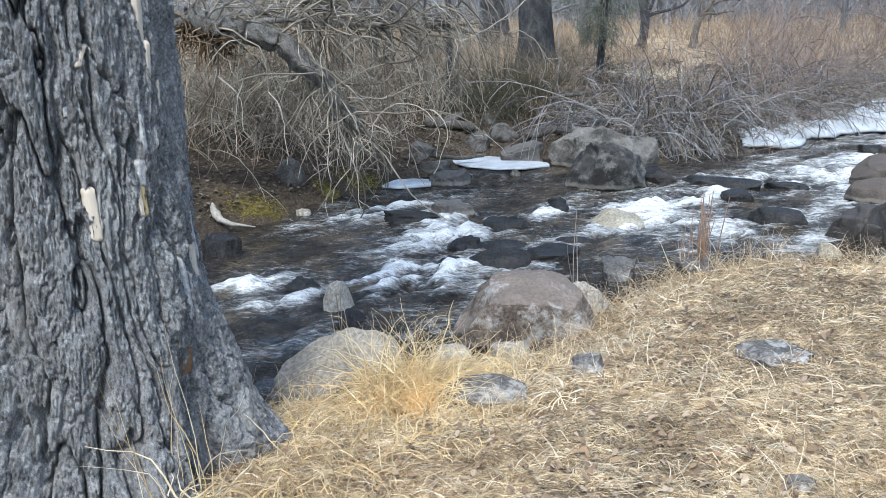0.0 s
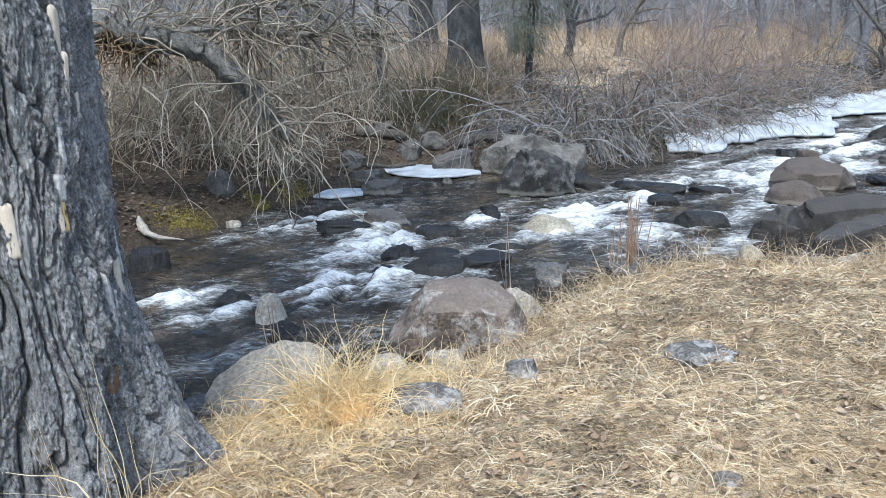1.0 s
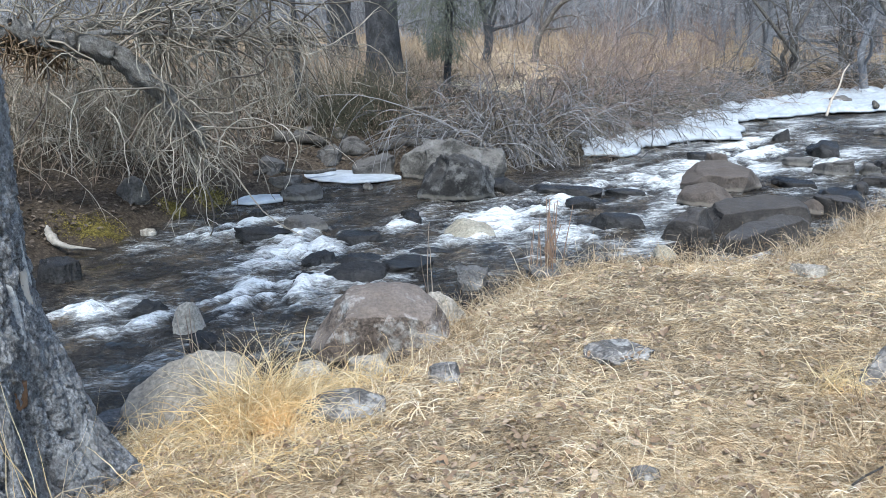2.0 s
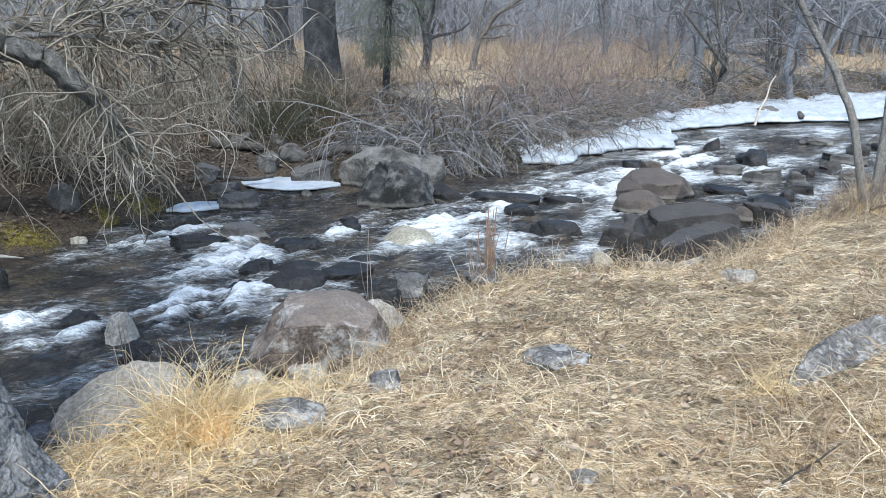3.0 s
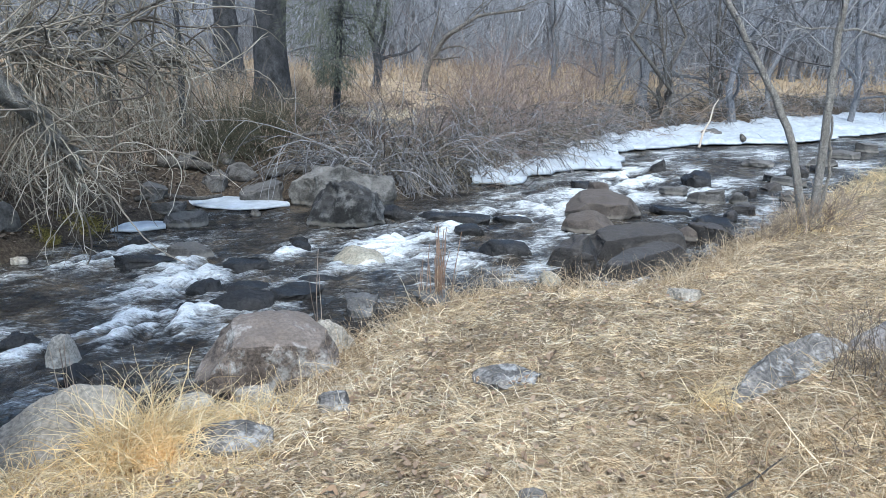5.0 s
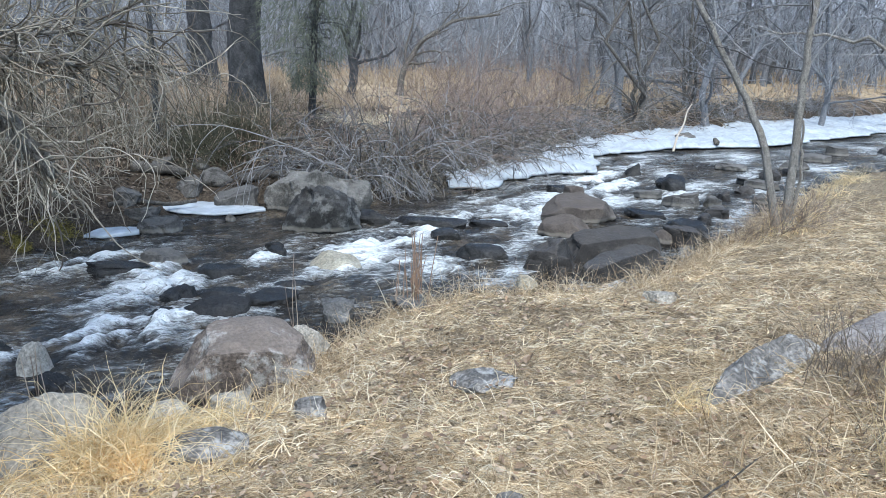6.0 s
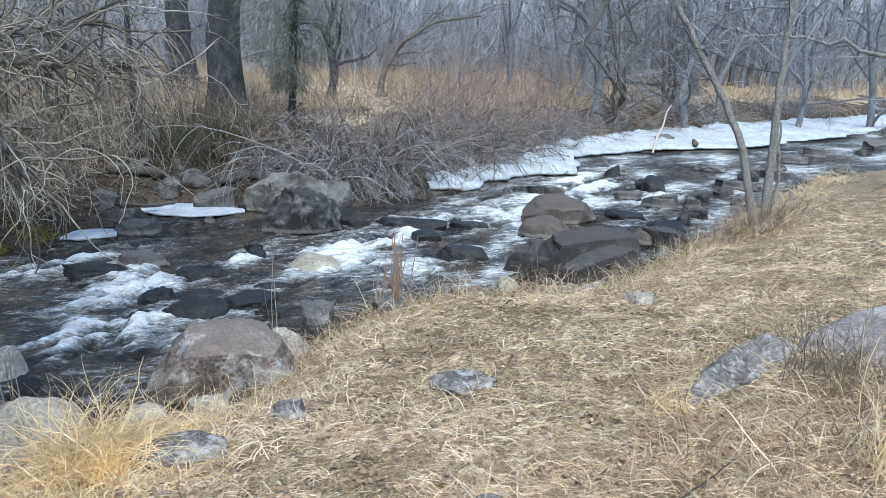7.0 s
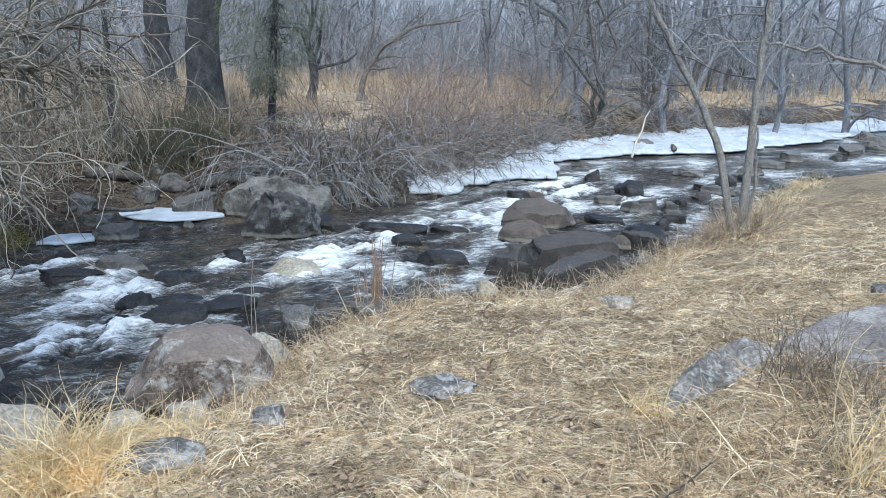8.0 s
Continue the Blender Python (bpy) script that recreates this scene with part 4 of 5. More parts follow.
# ---- bare trees, shrubs and brush of the far bank ----
def tree(name, label, x, y, path, thick, tip, bark, twig, limbs, limb_len, twigs, twig_len, droop=0.15, lo=0.3, twig_thick=0.008, group="", spread=0.6):
    """A bare tree: a trunk along path (offsets from its foot), limbs off it and twigs off those."""
    ob = thing(name, label, "tree", None, (x, y, z_at(x, y) - 0.05), group)
    pts = np.array(path, float)
    s = np.linspace(0, 1, len(pts))
    u = np.linspace(0, 1, 16)
    trunk = np.stack([np.interp(u, s, pts[:, i]) for i in range(3)], 1)[None]
    trunk[:, 1:-1] += 0.08 * thick * rng.normal(size=(1, 14, 3)) * (1, 1, 0)
    rad = taper(1, 16, thick, tip)
    rad[0, :2] *= (1.5, 1.12)
    part("trunk", mesh_np("trunk", *tubes(trunk, rad, 12), bark), ob)
    branches = []
    for _ in range(limbs):
        st, wy_, _, u_ = forks(trunk, 1, lo, 0.98, spread)
        L = limb_len * rng.uniform(0.6, 1.2)
        limb = canes(st, wy_ + (0, 0, 0.25), L, 9, droop, 0.14)
        part("limb", mesh_np("limb", *tubes(limb, taper(1, 9, (thick + (tip - thick) * u_) * 0.5, tip * 0.4), 6), bark), ob)
        branches.append(limb)
    if twigs:
        src = np.concatenate(branches) if branches else trunk
        st, wy_, _, _ = forks(src, twigs, 0.15, 1, 0.6)
        t1 = canes(st, wy_, twig_len * rng.uniform(0.5, 1.2, twigs), 7, droop, 0.18)
        st, wy_, _, _ = forks(t1, twigs * 2, 0.2, 1, 0.5)
        t2 = canes(st, wy_, twig_len * 0.5 * rng.uniform(0.5, 1.2, twigs * 2), 5, droop, 0.18)
        mesh = mesh_np("crown", *joined(tubes(t1, taper(twigs, 7, twig_thick, twig_thick * 0.4)), tubes(t2, taper(twigs * 2, 5, twig_thick * 0.6, twig_thick * 0.25))), twig)
        part("crown", mesh, ob, kind="stuff")
    return ob


def shrub(name, label, x, y, count, spread, length, mat, droop, lean=(0, 0), thick=0.007, up=1.0, forked=2, wig=0.12, group="", wide=(0.5, 0.35), category="shrub"):
    """A many-stemmed bare shrub: canes from one root, each forked."""
    ob = thing(name, label, category, None, (x, y, z_at(x, y) - 0.03), group)
    base = np.column_stack([rng.normal(0, wide[0], count), rng.normal(0, wide[1], count), np.zeros(count)])
    base[:, 2] = height(base[:, 0] + x, base[:, 1] + y) - z_at(x, y)
    way = np.column_stack([rng.normal(lean[0], spread, count), rng.normal(lean[1], spread, count), rng.uniform(0.6, 1.2, count) * up])
    L = length * rng.uniform(0.45, 1.15, count)
    c1 = canes(base, way, L, 10, droop * rng.uniform(0.4, 1.4, count), wig)
    part("cane_mass", mesh_np("cane_mass", *tubes(c1, taper(count, 10, thick, thick * 0.35)), mat), ob, kind="stuff")
    n2 = count * forked
    if n2:
        st, wy_, _, _ = forks(c1, n2, 0.25, 0.95, 0.35)
        c2 = canes(st, wy_, length * 0.42 * rng.uniform(0.4, 1.2, n2), 6, droop * 0.9, wig)
        part("crown", mesh_np("crown", *tubes(c2, taper(n2, 6, thick * 0.5, thick * 0.2)), mat), ob, kind="stuff")
    return ob


# the willow that leans over the water from the left
willow = thing("willow_tree", "leaning bare willow with tangled drooping tan twigs over the bank", "tree", None, (-3.6, 8.6, z_at(-3.6, 8.6)))
W0 = np.array([-3.6, 8.6, z_at(-3.6, 8.6)])
limb_pts = np.array([(-3.6, 8.7, 0.5), (-3.3, 8.5, 1.5), (-2.5, 8.45, 2.16), (-2.0, 8.55, 1.93), (-1.62, 8.6, 1.9), (-1.2, 8.68, 1.48), (-0.95, 8.72, 1.2), (-0.84, 8.76, 0.95)])
u = np.linspace(0, 1, 24)
main = np.stack([np.interp(u, np.linspace(0, 1, 8), limb_pts[:, i]) for i in range(3)], 1)[None] - W0
main[:, 1:-1] += rng.normal(0, 0.02, (1, 22, 3))
q = np.linspace(0, 1, 150)
line = np.stack([np.interp(q, u, main[0, :, i]) for i in range(3)], 1)[None]
v_, f_ = tubes(line, np.interp(q, [0, 0.3, 0.7, 1], [0.17, 0.13, 0.1, 0.045])[None], 28)
core = np.repeat(line[0], 28, 0)
a = np.tile(np.arange(28) * 2 * np.pi / 28, 150)
along_ = np.repeat(q, 28) * 4.2
ridge = np.abs(fbm(xyz(np.cos(a) * 2.4, np.sin(a) * 2.4, along_ * 2.2), 4, 75, 0.6))
v_ = core + (v_ - core) * (1.12 - 0.5 * ridge + 0.16 * fbm(xyz(np.cos(a), np.sin(a), along_ * 1.4), 3, 76))[:, None]
part("trunk", mesh_np("trunk", v_, f_, WILLOWBARK), willow)
n = 170
shreds = canes(main[0, rng.integers(7, 10, n)] + rng.normal(0, 0.07, (n, 3)) - (0, 0.05, 0.12), np.column_stack([rng.normal(0, 0.9, n), rng.normal(0, 0.9, n), -0.7 * np.ones(n)]), rng.uniform(0.1, 0.4, n), 6, 0.3, 0.5)
part("bark_tangle", mesh_np("bark_tangle", *tubes(shreds, taper(n, 6, 0.012, 0.003)), ROTTENTWIG), willow, "rotten orange-brown shredded bark", "stuff")
second = canes(np.array([[0.3, -0.1, 1.0]]), np.array([[0.5, 0.4, 0.9]]), 3.6, 12, 0.12, 0.1)
third = canes(np.array([[0.35, 0.1, 1.1]]), np.array([[0.9, 0.5, 0.45]]), 3.4, 12, 0.25, 0.1)
fourth = canes(np.array([[1.4, 0.0, 1.4]]), np.array([[0.9, 0.35, 0.5]]), 2.6, 12, 0.2, 0.12)
for k_, L in enumerate((second, third, fourth)):
    part("limb", mesh_np("limb", *tubes(L, taper(1, 12, 0.05 - 0.008 * k_, 0.012), 8), WILLOWBARK), willow)
limbs_all = np.concatenate([second, third, fourth, main[:, ::2]])
st, wy_, _, _ = forks(limbs_all, 170, 0.25, 1.0, 1.0)
b1 = canes(st, wy_ + (0.3, 0.3, 0.3), rng.uniform(0.5, 1.7, 170), 10, rng.uniform(-0.1, 0.9, 170), 0.2)
part("branchwork", mesh_np("branchwork", *tubes(b1, taper(170, 10, 0.013, 0.005), 4), WILLOW), willow, kind="stuff")
st, wy_, _, _ = forks(b1, 850, 0.05, 1.0, 1.1)
b2 = canes(st, wy_, rng.uniform(0.3, 1.1, 850), 10, rng.uniform(-0.3, 1.3, 850), 0.22)
st, wy_, _, _ = forks(b2, 1700, 0.1, 1.0, 0.9)
b3 = canes(st, wy_, rng.uniform(0.15, 0.5, 1700), 6, rng.uniform(-0.2, 1.3, 1700), 0.24)
def hanging_clear(paths):
    """Leaves out twigs that would reach down to the open slope away from the limb's tip."""
    ends = paths + W0
    limit = np.interp(ends[:, :, 0], [-1.6, -1.15, -0.6, -0.3], [0.85, 0.1, 0.1, 0.6])
    return paths[(ends[:, :, 2] > limit).all(1)]


b2, b3 = hanging_clear(b2), hanging_clear(b3)
part("crown", mesh_np("crown", *joined(tubes(b2, taper(len(b2), 10, 0.0068, 0.0032)), tubes(b3, taper(len(b3), 6, 0.004, 0.0022))), TWIG), willow, "pale tan drooping twigs", "stuff")

# trunks behind the brush
tree("cottonwood_tree", "thick grey cottonwood trunk rising from rusty brush", 1.95, 16.8, [(0, 0, 0), (-0.1, 0, 1.5), (0.2, 0, 3.5), (0.35, 0.2, 7), (0.2, 0.4, 10)], 0.36, 0.16, TRUNK, GREYTWIG, 7, 3.2, 160, 1.1, lo=0.3)
tree("cottonwood_tree", "slimmer grey cottonwood trunk behind the brush", 1.5, 21.8, [(0, 0, 0), (-0.15, 0, 2), (-0.1, 0, 5), (0.2, 0, 10)], 0.33, 0.14, TRUNK, GREYTWIG, 6, 3.0, 140, 1.0, lo=0.3)
tree("bare_sapling", "thin dark bare sapling in the brush", 0.15, 14.2, [(0, 0, 0), (0.03, 0, 1.2), (-0.02, 0, 2.6), (0.05, 0, 5)], 0.06, 0.02, TRUNK, GREYTWIG, 8, 1.0, 90, 0.6, lo=0.2)
tree("bare_sapling", "thin dark bare sapling in the brush", -0.9, 15.5, [(0, 0, 0), (0.05, 0, 1.5), (0.1, 0, 3), (0.1, 0, 5)], 0.07, 0.02, TRUNK, GREYTWIG, 8, 1.2, 90, 0.6, lo=0.2)
tree("dead_tree", "dark dead broken tree with jagged branches", 5.0, 21.5, [(0, 0, 0), (0.1, 0, 0.8), (-0.1, 0, 1.6), (0.1, 0, 2.3)], 0.13, 0.06, TRUNK, GREYTWIG, 9, 1.5, 60, 0.7, lo=0.3, spread=0.9)
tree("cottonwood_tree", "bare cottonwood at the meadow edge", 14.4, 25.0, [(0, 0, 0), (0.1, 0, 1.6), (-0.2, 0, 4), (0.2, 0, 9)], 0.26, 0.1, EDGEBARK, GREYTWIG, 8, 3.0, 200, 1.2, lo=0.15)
for x, y in ((12.2, 19.7), (12.4, 19.8), (12.6, 20.0), (15.3, 22.0), (15.5, 22.1), (15.8, 22.3)):
    tree("bare_sapling", "leaning multi-stemmed bare sapling behind the ice", x, y, [(0, 0, 0), (rng.normal(0, 0.3), 0, 1.0), (rng.normal(0, 0.6), 0, 2.4), (rng.normal(0, 0.8), 0, 5)], 0.075, 0.02, DRIFT, GREYTWIG, 10, 1.6, 130, 0.8, droop=0.4, lo=0.1, group="saplings behind the ice")

for az_, d_, tall, thick in ((24.9, 31, 9, 0.16), (28.0, 28, 9, 0.18), (30.6, 25.5, 9, 0.24), (36.6, 26, 9, 0.2), (38.4, 29, 8, 0.15), (43.0, 29, 9, 0.18), (47.2, 31, 10, 0.24), (49.5, 30, 9, 0.2), (21.5, 33, 9, 0.2), (9.5, 27, 9, 0.22), (3.0, 24, 8, 0.18), (-1.5, 21, 8, 0.16), (-4.5, 18, 7, 0.14)):
    az_ = radians(az_)
    bend = rng.normal(0, 0.5, 3)
    tree("bare_tree", "bare dark grey tree standing at the edge of the meadow", d_ * math.sin(az_), d_ * math.cos(az_), [(0, 0, 0), (bend[0] * 0.4, 0, tall * 0.15), (bend[1], 0, tall * 0.45), (bend[2] * 1.6, 0, tall)], thick * 0.6, 0.035, EDGEBARK, HAZETWIG, 10, 2.2, 130, 1.2,
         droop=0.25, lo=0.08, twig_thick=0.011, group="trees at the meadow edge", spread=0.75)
tree("dead_tree", "leaning dead tree with a pale arching limb", 6.6, 22.6, [(0, 0, 0), (0.1, 0, 0.7), (0.6, 0, 1.5), (1.6, 0.1, 2.1), (3.0, 0.2, 2.3)], 0.1, 0.03, DRIFT, GREYTWIG, 8, 1.3, 60, 0.8, lo=0.3, spread=0.8)


def juniper(x, y, tall):
    ob = thing("juniper_tree", "dark green juniper with a thin bare lower trunk", "tree", None, (x, y, z_at(x, y) - 0.05))
    trunk = canes(np.zeros((1, 3)), np.array([[0.02, 0, 1]]), tall, 14, 0, 0.02)
    part("trunk", mesh_np("trunk", *tubes(trunk, taper(1, 14, 0.07, 0.02), 8), TRUNK), ob)
    n = 300
    st, wy_, _, u_ = forks(trunk, n, 0.2, 1.0, 0.3)
    way = np.column_stack([rng.normal(0, 1, n), rng.normal(0, 1, n), rng.uniform(-0.2, 0.5, n)])
    b = canes(st, way, 0.6 * rng.uniform(0.3, 1.0, n), 6, 0.3, 0.2)
    part("branchwork", mesh_np("branchwork", *tubes(b, taper(n, 6, 0.01, 0.004)), TRUNK), ob, kind="stuff")
    n = 19000
    a_, r_, z_ = rng.uniform(0, 2 * np.pi, n), 0.95 * rng.random(n) ** 0.6, 0.85 + (tall - 0.85) * rng.random(n)
    r_ = r_ * np.clip((z_ - 0.6) * 0.9, 0.3, 1) * (1 + 0.35 * vnoise(xyz(np.cos(a_) * 1.5, np.sin(a_) * 1.5, z_ * 1.6), 81))
    keep = vnoise(xyz(r_ * np.cos(a_) * 4, r_ * np.sin(a_) * 4, z_ * 2.5), 82) > -0.1
    base = np.column_stack([r_ * np.cos(a_), r_ * np.sin(a_), z_])[keep]
    way = np.column_stack([base[:, 0] * 0.9 + rng.normal(0, 0.5, len(base)), base[:, 1] * 0.9 + rng.normal(0, 0.5, len(base)), rng.normal(-0.25, 0.6, len(base))])
    part("foliage", mesh_np("foliage", *tubes(canes(base, way, rng.uniform(0.06, 0.2, len(base)), 3, 0.5, 0.25), taper(len(base), 3, 0.005, 0.002)), NEEDLE), ob, "drab grey-green needles", "stuff")


juniper(2.75, 14.9, 6.5)
shrub("brush_clump", "dense dark olive-brown twiggy bush on the bank", 1.05, 14.0, 480, 0.6, 0.95, OLIVETWIG, 0.35, (0, -0.05), 0.006, 1.0, 4, 0.14, wide=(0.45, 0.3))
for x, y, tall in ((2.9, 12.9, 1.5), (3.4, 12.9, 1.7), (4.0, 13.1, 1.8), (4.8, 14.1, 1.8), (5.5, 14.7, 1.8), (6.3, 15.3, 1.7), (7.0, 16.0, 1.6), (7.7, 16.8, 1.5)):
    shrub("willow_shrub", "tangled grey willow shrub arching over the far water edge", x, y, 110, 0.75, tall, GREYTWIG, 1.2, (0.05, -0.4 if x < 4.5 else -0.12), 0.011, 0.9, 3, 0.2, "willow shrubs on the far bank", wide=(0.5, 0.3))
    shrub("willow_shrub", "weathered tan willow shrub arching over the far water edge", x + 0.3, y + 0.15, 70, 0.8, tall, WILLOW, 1.2, (0.05, -0.3 if x < 4.5 else -0.1), 0.009, 0.8, 4, 0.2, "willow shrubs on the far bank", wide=(0.55, 0.3))
    shrub("willow_shrub", "upright reddish willow canes on the far bank", x + 0.2, y + 0.8, 55, 0.5, tall * (0.7 if x < 3.5 else 1.2), REDTWIG, 0.4, (0.1, 0), 0.006, 1.1, 4, 0.14, "willow shrubs on the far bank", wide=(0.6, 0.5))
shrub("willow_shrub", "long bare canes arching down beside the boulders", 3.1, 13.0, 34, 0.3, 2.7, GREYTWIG, 1.0, (-1.0, -0.15), 0.013, 0.75, 3, 0.09, "willow shrubs on the far bank", wide=(0.35, 0.2))
# added dark canes that stand in for shade inside the willow shrubs
for x, y in ((3.4, 13.0), (4.2, 13.4), (5.1, 14.3), (6.0, 15.1), (7.0, 16.2)):
    shrub("brush_clump", "low brush coloured dark for the shade under the willows", x, y, 160, 0.7, 0.85, DARKTWIG, 0.5, (0, -0.1), 0.007, 0.7, 3, 0.16, "brush on the far bank", wide=(0.55, 0.25))
for x, y, tall in ((2.5, 13.1, 1.1), (8.6, 17.2, 1.3), (9.8, 18.9, 1.2), (11.2, 19.8, 1.1), (16.6, 22.3, 1.2), (19, 23.2, 1.2), (22.5, 24.8, 1.3)):
    shrub("willow_shrub", "low tangled grey willow brush on the far bank", x, y, 110, 0.6, tall, GREYTWIG, 0.9, (0, -0.2), 0.007, 0.8, 3, 0.13, "willow shrubs on the far bank", wide=(0.6, 0.35))
for x, y, tall in ((-1.8, 11.4, 1.5), (-2.8, 10.6, 1.6), (-3.4, 12.0, 1.8), (-1.2, 14, 1.8)):
    shrub("brush_clump", "tangle of bare tan-grey brush on the bank", x, y, 90, 0.5, tall, TWIG, 0.6, (0.1, -0.1), 0.006, 1.0, 3, 0.14, "brush on the far bank", wide=(0.5, 0.4))
for x, y, tall in ((-3.2, 10.8, 1.3), (-2.2, 11.8, 1.2), (-1.4, 13.6, 1.1), (-0.6, 14.8, 1.1), (-3.0, 13.2, 1.5), (1.9, 14.9, 0.9)):
    shrub("brush_clump", "dark brown dead brush behind the willow", x, y, 130, 0.6, tall, DARKTWIG, 0.4, (0, 0), 0.007, 0.9, 3, 0.14, "brush on the far bank", wide=(0.6, 0.4))
for x, y, tall in ((8.5, 19.5, 2.2), (10.5, 21.5, 2.4), (7.3, 18.0, 2.0), (6.6, 17.4, 1.9), (12.5, 23.5, 2.3), (9.5, 24.5, 2.2), (17.5, 25, 2.2), (20, 27, 2.3)):
    shrub("red_shrub", "reddish bare shrub standing in the meadow grass", x, y, 34, 0.4, tall * 0.8, REDTWIG, 0.05, (0, 0), 0.007, 1.3, 4, 0.08, "red shrubs in the meadow", wide=(0.4, 0.4))

back_line = ((9.2, 17.9), (10.1, 18.9), (11.0, 19.4), (12.0, 20.0), (13.2, 20.6), (14.4, 21.4), (15.6, 22.0), (17.2, 22.6), (18.6, 23.0), (20.2, 23.7), (22.0, 24.4), (24.5, 25.4))
for k_, (x, y) in enumerate(back_line):
    shrub("brush_clump", "dark tangled dead brush on the cut bank behind the ice", x, y, 130, 0.75, 0.85 + 0.3 * (k_ % 3), (DARKTWIG, GREYTWIG, WEED)[k_ % 3], 0.7, (0, -0.25), 0.009, 0.7, 3, 0.18, "brush on the far bank", wide=(0.8, 0.45))

# rusty weeds and tall meadow grass
n = 15000
x, y = rng.uniform(-7, 4.5, n), rng.uniform(8, 21, n)
_, df = banks(x, y)
ok = (df > 0.9) & (df < 10) & ~((x > 2.9) & (y > 14.2) & (y < 17)) & (rng.random(n) < 0.4 + 0.75 * (fbm(xyz(x, y) * 0.7, 2, 91) > 0))
x, y = x[ok], y[ok]
way = np.column_stack([rng.normal(0, 0.35, len(x)), rng.normal(0, 0.35, len(x)), np.ones(len(x))])
wp = canes(xyz(x, y, height(x, y) - 0.03), way, rng.uniform(0.2, 0.95, len(x)) * np.interp(x, [1.5, 3.5], [1, 0.5]), 5, rng.uniform(0, 0.6, len(x)), 0.13)
thing("dry_weeds", "rust-brown dry weeds on the far bank", "weeds", mesh_np("dry_weeds", *tubes(wp, taper(len(x), 5, 0.006, 0.002)), WEED), kind="stuff")
n = 42000
az_, dist = rng.uniform(-0.3, 1.1, n), 13 * (75 / 13) ** rng.random(n)
x, y = dist * np.sin(az_), dist * np.cos(az_)
_, df = banks(x, y)
ok = (df > np.interp(x, [0, 4, 5, 9], [4.5, 4.0, 3.4, 2.2])) & (fbm(xyz(x, y) * 0.35, 2, 92) > -0.55)
x, y, dist = x[ok], y[ok], dist[ok]
way = np.column_stack([rng.normal(0, 0.3, len(x)), rng.normal(0, 0.3, len(x)), np.ones(len(x))])
gp = canes(xyz(x, y, height(x, y) - 0.03), way, rng.uniform(0.25, 0.8, len(x)), 4, rng.uniform(0, 0.7, len(x)), 0.1)
thing("meadow_grass", "tall tawny dry grass of the meadow", "grass", mesh_np("meadow_grass", *blades(gp, 0.008 + 0.0008 * dist), TALL), kind="stuff")

n = 2600
x, y = rng.normal(4.3, 0.55, n), rng.normal(16.4, 0.5, n)
way = np.column_stack([rng.normal(0, 0.5, n), rng.normal(0, 0.5, n), np.ones(n)])
cp = canes(xyz(x, y, height(x, y) - 0.02), way, rng.uniform(0.12, 0.34, n), 4, rng.uniform(0.3, 1.3, n), 0.15)
thing("grass_tuft", "pale yellow grass clearing among the brush", "grass", mesh_np("clearing_grass", *blades(cp, np.full(n, 0.012)), PALEGRASS), kind="stuff")

# bare woods beyond the meadow
models = []
for k_ in range(6):
    h = rng.uniform(6, 9)
    bend = rng.normal(0, 0.35, 3)
    models.append(tree("bare_tree", "bare grey tree of the woods behind the meadow", 30 + 3 * k_, 48, [(0, 0, 0), (bend[0], 0, h * 0.2), (bend[1], 0.1, h * 0.5), (bend[2], 0, h)], rng.uniform(0.11, 0.2), 0.04, HAZEBARK, HAZETWIG, 9, 2.6, 48, 1.5,
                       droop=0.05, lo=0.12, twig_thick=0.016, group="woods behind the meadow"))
for k_ in range(120):
    a_, d_ = rng.uniform(-0.25, 0.98), rng.uniform(38, 78) if k_ > 30 else rng.uniform(30, 45)
    if k_ <= 30:
        a_ = rng.uniform(0.5, 0.95)
    x, y = d_ * math.sin(a_), d_ * math.cos(a_)
    if banks(x, y)[1][0] < 3:
        continue
    copy_thing(models[k_ % 6], pose(x, y, z_at(x, y) - 0.05, 0, 0, rng.uniform(0, 360)) @ Matrix.Scale(rng.uniform(0.75, 1.15), 4))
thicket = [shrub("bare_thicket", "bare grey thicket under the woods", 20 + 4 * k_, 52, 34, 0.4, 3.2, HAZETWIG, 0.1, (0, 0), 0.014, 1.1, 3, 0.12, "thickets under the woods", wide=(0.9, 0.9)) for k_ in range(4)]
for k_ in range(80):
    a_, d_ = rng.uniform(-0.25, 1.0), rng.uniform(36, 80)
    x, y = d_ * math.sin(a_), d_ * math.cos(a_)
    if banks(x, y)[1][0] < 3:
        continue
    copy_thing(thicket[k_ % 4], pose(x, y, z_at(x, y) - 0.05, 0, 0, rng.uniform(0, 360)) @ Matrix.Scale(rng.uniform(0.8, 1.3), 4))

n = 15000
az_, dist = rng.uniform(-0.3, 1.05, n), rng.uniform(40, 100, n)
x, y = dist * np.sin(az_), dist * np.cos(az_)
_, df = banks(x, y)
x, y, dist = x[df > 4], y[df > 4], dist[df > 4]
way = np.column_stack([rng.normal(0, 0.5, len(x)), rng.normal(0, 0.5, len(x)), np.ones(len(x))])
fp = canes(xyz(x, y, height(x, y) - 0.05 + rng.uniform(0, 2.5, len(x))), way, rng.uniform(1.5, 6, len(x)), 5, 0.0, 0.2)
thing("far_woods", "dense bare grey woods at the foot of the hill", "woods", mesh_np("far_woods", *tubes(fp, taper(len(x), 5, 0.026, 0.009)), HAZETWIG), kind="stuff")

